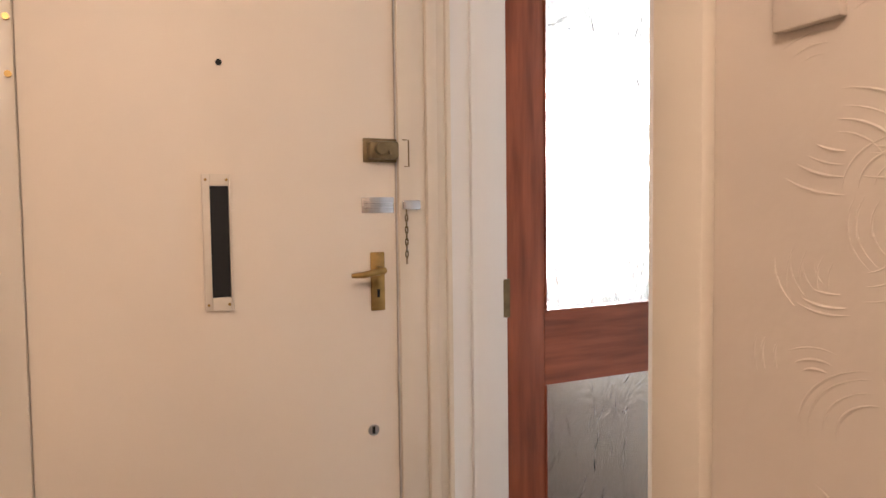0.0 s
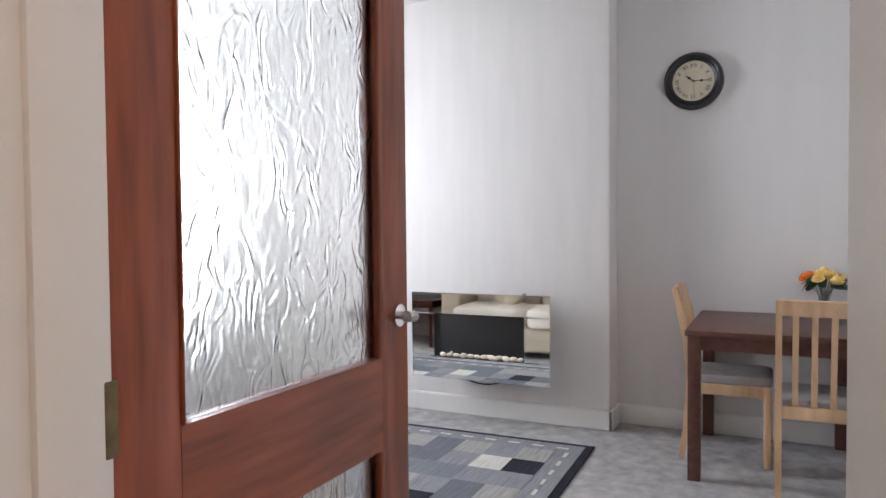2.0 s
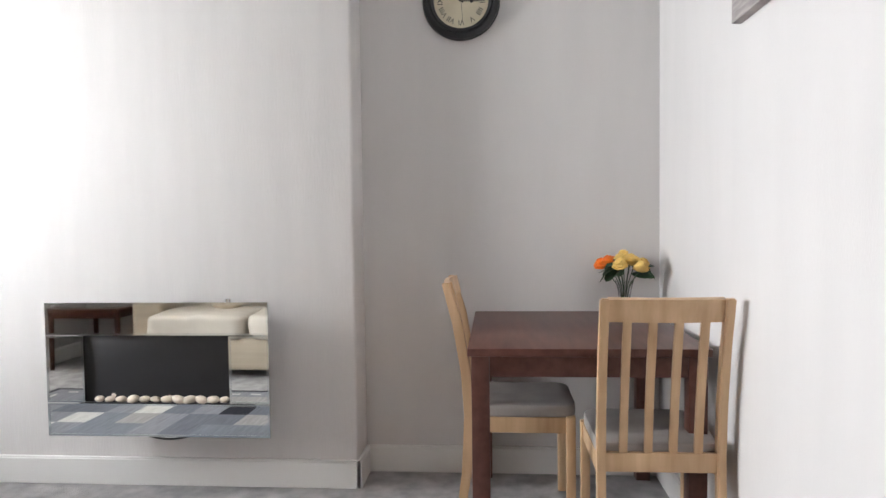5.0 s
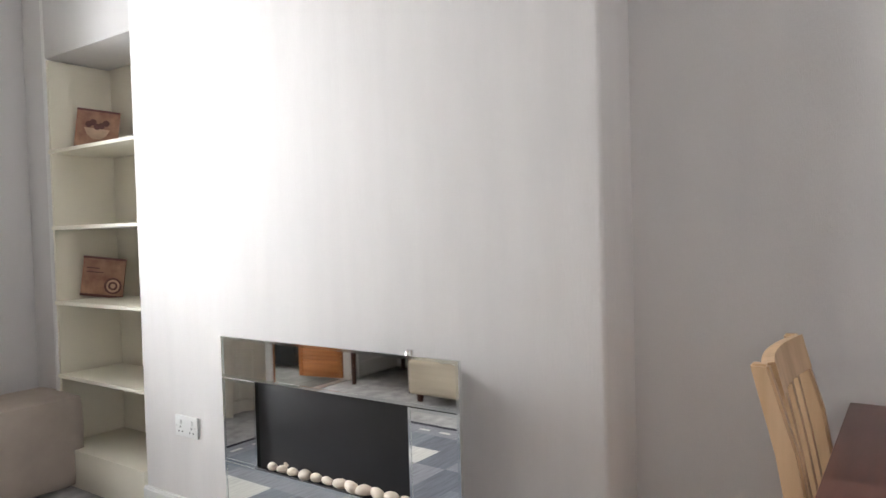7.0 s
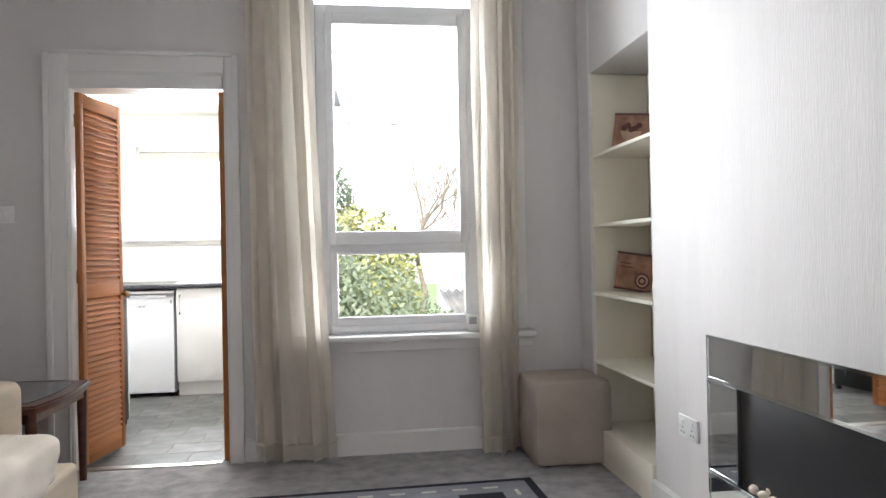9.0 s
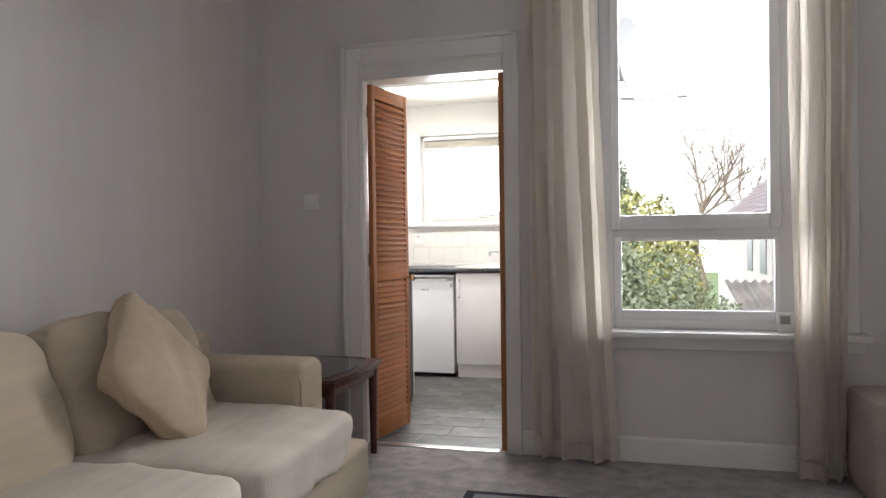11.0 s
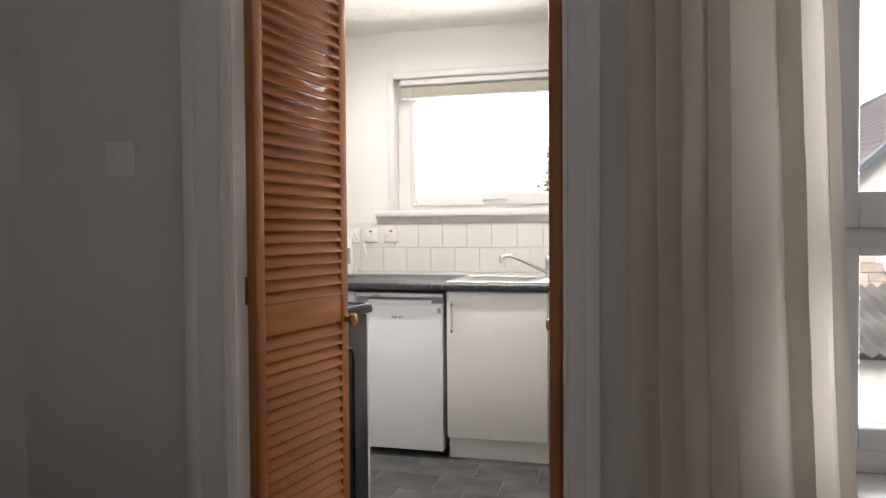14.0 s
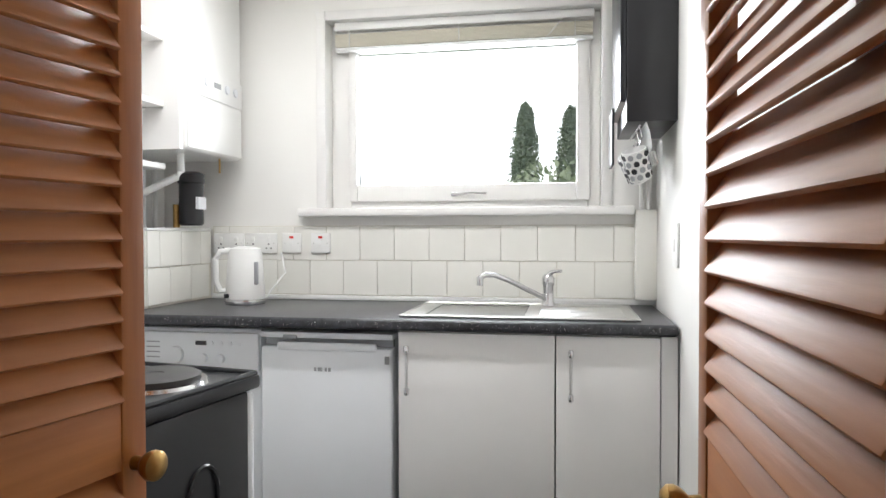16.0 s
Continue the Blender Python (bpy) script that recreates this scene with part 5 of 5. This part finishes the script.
ckr = thing("cooker", "black electric cooker with solid hotplates", "cooker", (1.85, 5.82, 0))
part("body", bx(1.26, 1.825, 5.825, 6.325, 0.03, 0.845, 0.006), BLACKM, ckr)
part("front_panel", bx(1.826, 1.85, 5.828, 6.322, 0.03, 0.84, 0.008), APPL, ckr)
top = bx(1.255, 1.86, 5.818, 6.332, 0.846, 0.876, 0.008)
part("hob", top, BLACKM, ckr)
part("hob_lip", tube([(1.265, 5.828, 0.878), (1.85, 5.828, 0.878), (1.85, 6.322, 0.878), (1.265, 6.322, 0.878), (1.265, 5.828, 0.878)], 0.007), BLACKM, ckr)
for x, yy, r in ((1.70, 5.96, 0.09), (1.70, 6.19, 0.075), (1.42, 5.96, 0.075), (1.42, 6.19, 0.09)):
    ht = part("hotplate", lathe([(r, 0), (r, 0.018), (r - 0.008, 0.022), (0.02, 0.022), (0.018, 0.02), (0.001, 0.02)], 32, pose(x, yy, 0.876)), mat("cast_iron", (0.05, 0.047, 0.045), 0.55, 0.3, var=0.2), ckr)
    part("trim_ring", lathe([(r + 0.016, 0), (r + 0.012, 0.007), (r + 0.001, 0.008), (r + 0.001, 0)], 32, pose(x, yy, 0.8765)), CHROME, ht)
for x in (1.47, 1.68):
    out = []
    for k in range(25):
        a = math.pi * k / 24
        out.append((x + 0.04 * math.cos(a), 5.823, 0.68 + 0.05 * math.sin(a)))
    pts = [(x + 0.04, 5.823, 0.12)] + out + [(x - 0.04, 5.823, 0.12)]
    part("embossed_loop", tube(pts, 0.005, 6), BLACKM, ckr)
for x in (1.29, 1.80):
    for yy in (5.85, 6.30):
        part("foot", cyl((x, yy, 0), (x, yy, 0.032), 0.02, n=10), BLACK, ckr)

ckr.location = (1.822, 5.868, 0)
ckr.rotation_euler[2] = radians(80)

# kettle
kt = thing("kettle", "white electric kettle on the worktop", "kettle", (1.20, 7.06, 0.899))
part("base", lathe([(0.078, 0), (0.08, 0.006), (0.078, 0.02), (0.07, 0.022)], 28), CHROME, kt, "chrome base ring", local=True)
part("jug", lathe([(0.076, 0.022), (0.078, 0.03), (0.072, 0.12), (0.066, 0.2), (0.06, 0.222), (0.03, 0.23), (0.001, 0.231)], 28), PLATEW, kt, local=True)
part("handle", tube([(-0.05, -0.03, 0.215), (-0.085, -0.045, 0.21), (-0.1, -0.055, 0.18), (-0.098, -0.052, 0.09), (-0.085, -0.045, 0.055), (-0.06, -0.03, 0.055)], 0.012, 10), PLATEW, kt, local=True)
part("water_gauge", bx(0.058, 0.072, -0.045, -0.03, 0.08, 0.17, 0.003), GREYT, kt, local=True)
part("lever_switch", bx(-0.055, -0.035, -0.075, -0.06, 0.028, 0.045, 0.003), BLACK, kt, local=True)
part("flex", tube([(0.05, 0.06, 0.01), (0.1, 0.08, 0.08), (0.115, 0.13, 0.12), (0.08, 0.17, 0.2)], 0.004), PLATEW, kt, local=True)

# boiler, pipes, filter
bo = thing("boiler", "white wall-hung combination boiler", "boiler", (0.9, 7.0, 1.49))
part("case", bx(0.71, 1.10, 6.80, 7.24, 1.49, 2.30, 0.02, 3), PLATEW, bo)
cpn = part("control_strip", bx(1.099, 1.106, 6.81, 7.23, 1.705, 1.81, 0.003), PLATEW, bo)
for k, yy in enumerate((6.88, 6.94, 7.10, 7.17)):
    part("dial", lathe([(0.018, 0), (0.016, 0.006), (0.001, 0.007)], 18, pose(1.106, yy, 1.765, 0, 90, 0)), APPL, cpn)
part("display", bx(1.1055, 1.1075, 7.0, 7.05, 1.755, 1.775), GREYT, cpn)
part("label", bx(1.1005, 1.1025, 7.0, 7.05, 1.60, 1.68), APPL, bo, "small printed label")
for k in range(4):
    part("printed_bar", bx(1.1022, 1.1035, 7.005, 7.045, 1.612 + k * 0.017, 1.617 + k * 0.017), RED if k == 1 else GREYT, bo)
part("drop_front", bx(1.0995, 1.104, 6.812, 7.228, 1.50, 1.70, 0.003), PLATEW, bo)
ps = thing("boiler_pipes", "white painted pipes beneath the boiler", "pipes", (0.85, 7.0, 1.2))
for k, yy in enumerate((6.83, 6.88, 6.95, 7.01, 7.08, 7.16)):
    part("pipe", cyl((0.74, yy, 1.2), (0.74, yy, 1.495), 0.012, n=10), PLATEW, ps)
part("waste_pipe", tube([(1.0, 6.93, 1.495), (1.0, 6.93, 1.42), (0.99, 6.92, 1.40), (0.88, 6.85, 1.33), (0.87, 6.85, 1.31), (0.87, 6.85, 1.203)], 0.014, 10), PLATEW, ps)
part("valve_tail", tube([(1.06, 7.12, 1.495), (1.06, 7.12, 1.43)], 0.004, 6), BRASS, ps)
fi = thing("heating_filter", "black heating system filter canister below the boiler", "filter", (0.97, 7.08, 1.22))
part("canister", lathe([(0.04, 0), (0.048, 0.008), (0.048, 0.17), (0.053, 0.175), (0.053, 0.21), (0.03, 0.22), (0.001, 0.222)], 24, pose(0.955, 7.08, 1.214)), BLACK, fi)
part("label", bx(0.99, 1.0045, 7.05, 7.11, 1.28, 1.33), APPL, fi, "white printed label")
part("valve", cyl((0.90, 7.06, 1.206), (0.90, 7.06, 1.30), 0.014, n=10), BRASS, fi)
su = thing("wall_shelves", "white open wall shelves beside the boiler", "shelves", (0.85, 6.55, 1.4))
for z in (1.64, 1.88, 2.12):
    part("shelf_board", bx(0.702, 1.03, 6.30, 6.775, z, z + 0.02, 0.002), PANEL, su)
part("low_shelf", bx(0.702, 1.0, 6.45, 6.83, 1.42, 1.44, 0.002), PANEL, su)
part("side_panel", bx(0.702, 1.09, 6.776, 6.798, 1.488, 2.34), PANEL, su)
for yy in (6.40, 6.50, 6.60, 6.70):
    part("riser_pipe", cyl((0.74, yy, 0.9), (0.74, yy, 1.42), 0.012, n=10), PLATEW, su)

# black wall cupboard with mugs
wc = thing("wall_cupboard", "black plastic wall rack on the kitchen side wall", "wall rack", (2.7, 6.9, 1.5))
part("carcass", bx(2.655, 2.811, 6.74, 7.16, 1.53, 2.2, 0.003), BLACK, wc)
part("door", bx(2.635, 2.654, 6.74, 7.16, 1.60, 2.2, 0.003), BLACKM, wc)
pan = bmesh.new()
rings = []
for k in range(9):
    a = math.pi / 2 * k / 8
    rings.append([pan.verts.new((2.635 + 0.11 * math.sin(a) * 0.9, yy, 1.44 + 0.155 * math.cos(a))) for yy in (6.745, 7.155)])
for r0, r1 in zip(rings, rings[1:]):
    pan.faces.new((r0[0], r1[0], r1[1], r0[1]))
bmesh.ops.solidify(pan, geom=pan.faces[:], thickness=0.004)
part("curved_panel", pan, STEEL, wc, "grey curved lower panel")
part("back_lip", bx(2.625, 2.634, 7.0, 7.16, 1.42, 1.62, 0.002), BLACK, wc)
part("hook_rail", cyl((2.70, 6.78, 1.525), (2.70, 7.12, 1.525), 0.004, n=8), CHROME, wc)
for k, yy in enumerate((6.80, 6.90)):
    mg = thing("mug", "white mug with black and white dots hanging on a hook", "mug", (2.70, yy, 1.39), group="hanging mugs")
    mm = pose(2.695, yy, 1.40, 12, -22 - 8 * k, 20)
    b = lathe([(0.034, -0.05), (0.037, -0.045), (0.04, 0.05), (0.037, 0.05), (0.034, -0.04)], 24, mm)
    body = part("cup", b, PLATEW, mg)
    part("handle", tube([mm @ Vector((0.036, 0, 0.03)), mm @ Vector((0.066, 0, 0.02)), mm @ Vector((0.066, 0, -0.02)), mm @ Vector((0.036, 0, -0.032))], 0.005, 8), PLATEW, mg)
    for row in range(4):
        for c_ in range(9):
            a = c_ * 2 * math.pi / 9 + row * 0.35
            r = 0.0365 + 0.001 * row
            d_ = cyl((r, 0, 0), (r + 0.0022, 0, 0), 0.0095, n=12)
            d_.transform(mm @ pose(0, 0, -0.034 + row * 0.023, 0, 0, math.degrees(a)))
            part("dot", d_, BLACK if (row * 5 + c_ * 3) % 4 < 2 else GREYT, body)
    part("hook", tube([(2.70, yy, 1.525), (2.71, yy, 1.49), (2.70, yy, 1.465), (2.69, yy, 1.475)], 0.003, 6), CHROME, mg)
cpp = thing("corner_pipes", "two white painted pipes in the kitchen corner", "pipes", (2.77, 7.26, 1.26))
for x in (2.755, 2.782):
    part("pipe", cyl((x, 7.262, 1.27), (x, 7.262, 2.36), 0.009, n=10), PLATEW, cpp)
part("boxing", bx(2.73, 2.811, 7.24, 7.276, 0.921, 1.27, 0.003), TILE, cpp)
ks = thing("light_switch", "white plastic switch plate on the kitchen side wall", "switch", (2.812, 6.75, 1.1))
part("face_plate", bx(2.803, 2.812, 6.70, 6.80, 1.07, 1.21, 0.003), PLATEW, ks)
part("rocker", bx(2.799, 2.804, 6.74, 6.76, 1.12, 1.16, 0.002), PLATEW, ks)

# ---- outside ----
struct("ground", bx(-400, 400, 7.6, 900, -3.2, -3.0), GRASS, "rough garden ground", "ground")
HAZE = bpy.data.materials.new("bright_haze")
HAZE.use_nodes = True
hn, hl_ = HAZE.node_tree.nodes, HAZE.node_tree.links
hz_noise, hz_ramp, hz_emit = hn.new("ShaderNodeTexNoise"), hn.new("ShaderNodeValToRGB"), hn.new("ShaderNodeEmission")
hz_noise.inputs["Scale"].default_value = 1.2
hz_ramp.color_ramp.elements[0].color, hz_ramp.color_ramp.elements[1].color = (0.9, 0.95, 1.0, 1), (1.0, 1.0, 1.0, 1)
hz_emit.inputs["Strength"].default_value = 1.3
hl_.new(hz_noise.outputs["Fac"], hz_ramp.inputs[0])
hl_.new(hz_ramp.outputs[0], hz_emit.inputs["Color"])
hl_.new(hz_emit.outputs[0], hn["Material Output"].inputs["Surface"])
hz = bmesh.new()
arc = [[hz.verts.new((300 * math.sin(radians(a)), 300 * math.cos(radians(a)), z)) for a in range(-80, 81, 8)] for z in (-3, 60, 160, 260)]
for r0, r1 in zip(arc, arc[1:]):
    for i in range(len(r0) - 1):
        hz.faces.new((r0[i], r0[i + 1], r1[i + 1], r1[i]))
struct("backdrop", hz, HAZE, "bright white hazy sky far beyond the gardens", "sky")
dsh = thing("satellite_dish", "grey satellite dish on the outer wall of the kitchen wing", "satellite dish", (2.95, 6.2, 2.3))
dm = pose(3.31, 6.2, 2.36, 0, 84, -24)
part("dish", lathe([(0.001, -0.05), (0.1, -0.045), (0.2, -0.025), (0.27, 0.0), (0.30, 0.018), (0.30, 0.022), (0.2, -0.018), (0.001, -0.04)], 32, dm @ Matrix.Diagonal((1.0, 0.85, 1, 1))), DISHM, dsh)
part("arm", tube([(3.24, 6.2, 2.10), (3.45, 6.19, 2.08), (3.62, 6.2, 2.13)], 0.012), DISHM, dsh)
part("receiver", bx(3.615, 3.685, 6.17, 6.23, 2.085, 2.15, 0.008), DISHM, dsh)
part("wall_bracket", bx(2.951, 3.27, 6.17, 6.23, 2.22, 2.34, 0.01), GREYT, dsh)
part("cable", tube([(3.65, 6.2, 2.08), (3.6, 6.2, 1.99), (3.45, 6.2, 1.95), (3.3, 6.2, 2.02), (3.22, 6.2, 2.12)], 0.003, 6), DISHM, dsh)


def clump(name, label, cat, blobs, n, size, material, seed, trunk=None):
    r = random.Random(seed)
    at = (blobs[0][0], blobs[0][1], -3.0)
    t = thing(name, label, cat, at)
    verts, faces = [], []
    for cx, cy, cz, rx, ry, rz in blobs:
        for _ in range(n // len(blobs)):
            d = Vector((r.gauss(0, 1), r.gauss(0, 1), r.gauss(0, 1))).normalized()
            k = r.random() ** 0.22 * (1 + 0.16 * noise.noise(d * 3 + Vector((seed, cx, 0))))
            p = Vector((cx + rx * d.x * k, cy + ry * d.y * k, cz + rz * d.z * k))
            s = size * r.uniform(0.6, 1.3)
            u = Vector((r.gauss(0, 1), r.gauss(0, 1), r.gauss(0, 1))).normalized()
            w = u.cross(d)
            w = w.normalized() if w.length > 0.01 else Vector((0, 0, 1))
            i0 = len(verts)
            verts += [p - u * s, p + w * s * 0.5, p + u * s, p - w * s * 0.5]
            faces.append((i0, i0 + 1, i0 + 2, i0 + 3))
    me = bpy.data.meshes.new("leaves")
    me.from_pydata([v - Vector(at) for v in verts], [], faces)
    me.materials.append(material)
    lv = new("leaves", me)
    lv.parent = t
    lv["kind"] = "stuff"
    c0 = blobs[0]
    part("trunk", tube([(c0[0], c0[1], -3.0), (c0[0] + 0.1, c0[1], -1.5), (c0[0], c0[1], c0[2] + 0.3 * c0[5])], [0.12, 0.1, 0.03], 8), BARK, t)
    for k in range(5):
        a = k * 1.26
        part("limb", tube([(c0[0], c0[1], -1.8 + 0.2 * k), (c0[0] + c0[3] * 0.6 * math.cos(a), c0[1] + c0[4] * 0.6 * math.sin(a), c0[2] + 0.1)], [0.05, 0.015], 6), BARK, t)
    return t


clump("bush", "large green leafy bush in the garden", "bush", [(3.3, 12.6, -0.7, 1.6, 1.3, 1.75), (4.4, 12.4, -1.3, 1.1, 1.0, 1.5), (2.4, 13.6, 0.2, 1.3, 1.1, 1.9)], 26000, 0.06, FOLIAGE, 3)
clump("bush", "yellow-green leafy shrub behind the bush", "bush", [(3.6, 16.0, 0.2, 1.3, 1.0, 1.9)], 9000, 0.07, mat("yellow_leaf", (0.2, 0.22, 0.06), 0.6, var=0.3, scale=3, colour2=(0.3, 0.3, 0.1)), 6)
clump("conifer_tree", "green conifer beyond the garden", "tree", [(3.12, 17.5, 0.6, 0.5, 0.5, 2.7)], 9000, 0.05, CONIFER, 7)
for x, sd, top in ((1.50, 11, 4.05), (2.50, 12, 3.95)):
    clump("cypress_tree", "tall narrow dark green cypress tree", "tree",
          [(x, 20.0, 0.6, 0.44, 0.44, 1.9), (x, 20.0, 1.9, 0.42, 0.42, 1.4), (x, 20.0, 2.9, 0.33, 0.33, 0.95), (x + 0.02, 20.0, top - 0.45, 0.2, 0.2, 0.55)], 16000, 0.04, CONIFER, sd)


def bare_tree(x, yy, h, seed, spread=0.5):
    r = random.Random(seed)
    t = thing("bare_tree", "leafless winter tree with fine branches", "tree", (x, yy, -3.0))
    tr = bmesh.new()
    br = bmesh.new()

    def grow(p, d, ln, rad, depth, target):
        q = p + d * ln
        mid = p + d * ln * 0.5 + Vector((r.gauss(0, 1), r.gauss(0, 1), 0)) * ln * 0.05
        tube([p, mid, q], [rad, rad * 0.8, rad * 0.62], 5 if depth < 3 else 3, bm=target)
        if depth > 5:
            return
        for _ in range(3 if depth < 4 else 2):
            nd = (d + Vector((r.gauss(0, spread), r.gauss(0, spread), r.gauss(0.12, 0.25)))).normalized()
            grow(q, nd, ln * r.uniform(0.62, 0.8), rad * 0.58, depth + 1, br)
    grow(Vector((x, yy, -3.0)), Vector((0, 0, 1)), h * 0.3, h * 0.022, 0, tr)
    part("trunk", tr, BARK, t)
    part("branches", br, BARK, t)


bare_tree(-1.2, 24, 5.6, 1)
bare_tree(0.6, 27, 5.0, 5)
bare_tree(7.2, 40, 11.0, 2)
bare_tree(10.5, 42, 9.5, 4)

ho = thing("house", "sandstone house with tiled gable roof and rooflight", "house", (11, 25, -3))
g = bmesh.new()
def gable(y):
    return [(7.1, y, -3.0), (14.9, y, -3.0), (14.9, y, 1.75), (11.0, y, 5.3), (7.1, y, 1.75)]
fa, fb = [g.verts.new(p) for p in gable(20.0)], [g.verts.new(p) for p in gable(31.0)]
g.faces.new(fa)
g.faces.new(fb[::-1])
for i in range(5):
    g.faces.new((fa[i], fb[i], fb[(i + 1) % 5], fa[(i + 1) % 5]))
bmesh.ops.recalc_face_normals(g, faces=g.faces[:])
hw = part("wall", g, RENDERW, ho, smooth=False)
rngs = random.Random(2)
sm = {}
for j in range(17):
    z = -1.9 + j * 0.21
    x = 7.1
    while x < 12.0:
        w = rngs.choice((0.35, 0.5, 0.65))
        if not (8.4 < x + w and x < 9.3 and z + 0.2 > 0.25 and z < 1.45):
            key = w
            if key not in sm:
                sm[key] = mesh("stone", bx(0, w - 0.015, 0, 0.03, 0, 0.195, 0.006, 1), STONE)
            o = new("stone", sm[key])
            o.parent = hw
            o.location = Vector((x, 19.972, z)) - Vector((11, 25, -3))
        x += w
for s in (1, -1):
    rf = bmesh.new()
    for k in range(22):
        u0, u1 = k / 22, (k + 1.15) / 22
        xa, xb = 11 - s * 4.25 * (1 - u0), 11 - s * 4.25 * (1 - u1)
        za, zb = 1.48 + 3.87 * u0, 1.48 + 3.87 * u1
        vs = [rf.verts.new(p) for p in ((xa, 19.7, za + 0.05), (xa, 31.3, za + 0.05), (xb, 31.3, zb + 0.02), (xb, 19.7, zb + 0.02))]
        rf.faces.new(vs)
    bmesh.ops.solidify(rf, geom=rf.faces[:], thickness=0.04)
    part("roof", rf, ROOFT, ho, "brown tiled roof slope", smooth=False)
    part("bargeboard", tube([(11 - s * 4.3, 19.68, 1.43), (11, 19.68, 5.33)], 0.09, 4), GREYW, ho)
rl = bx(-0.45, 0.45, -0.6, 0.6, 0, 0.06)
rl.transform(pose(8.5, 25.5, 3.22, 0, -42, 0))
part("rooflight", rl, GREYW, ho)
win = part("window", bx(8.45, 9.25, 19.94, 19.98, 0.3, 1.4), GREYW, ho)
part("frame", bx(8.5, 9.2, 19.93, 19.945, 0.36, 1.34), TOWER, win)
part("sill", bx(8.38, 9.32, 19.88, 19.97, 0.22, 0.3), RENDERW, win)
part("drainpipe", cyl((7.4, 19.9, -3), (7.4, 19.9, 1.6), 0.06, n=10), GREYW, ho)
for yy in (21.5, 23.5):
    part("window", bx(7.07, 7.098, yy, yy + 0.8, 0.1, 1.3), GREYW, ho)

sd_ = thing("shed", "low shed with mossy corrugated roof", "shed", (7, 12.8, -3))
part("wall", bx(5.15, 9.4, 11.7, 13.9, -3, -0.28), RENDERW, sd_)
def corrugated(x0, x1, y0, y1, z0, z1):
    b = bmesh.new()
    n = int((x1 - x0) / 0.018)
    lo = [b.verts.new((x0 + (x1 - x0) * i / n, y0, z0 + 0.03 * math.sin(i * 0.018 / 0.15 * 2 * math.pi))) for i in range(n + 1)]
    hi = [b.verts.new((x0 + (x1 - x0) * i / n, y1, z1 + 0.03 * math.sin(i * 0.018 / 0.15 * 2 * math.pi))) for i in range(n + 1)]
    for i in range(n):
        b.faces.new((lo[i], lo[i + 1], hi[i + 1], hi[i]))
    bmesh.ops.solidify(b, geom=b.faces[:], thickness=0.015)
    return b
part("roof_sheet", corrugated(5.0, 6.9, 11.5, 14.1, -0.2, 0.36), CORRU, sd_, "mossy grey corrugated sheet")
part("roof_sheet", corrugated(6.95, 9.6, 11.7, 14.1, -0.1, 0.34), CORRR, sd_, "rusty red corrugated sheet")
tw = thing("tower_block", "pale distant tower block", "building", (14, 92, -3))
part("wall", bx(9.5, 17.5, 88, 96, -3, 20), TOWER, tw)
for k in range(7):
    part("window_band", bx(9.8, 17.2, 87.9, 88.02, 0.5 + k * 2.7, 1.8 + k * 2.7), DISHM, tw)
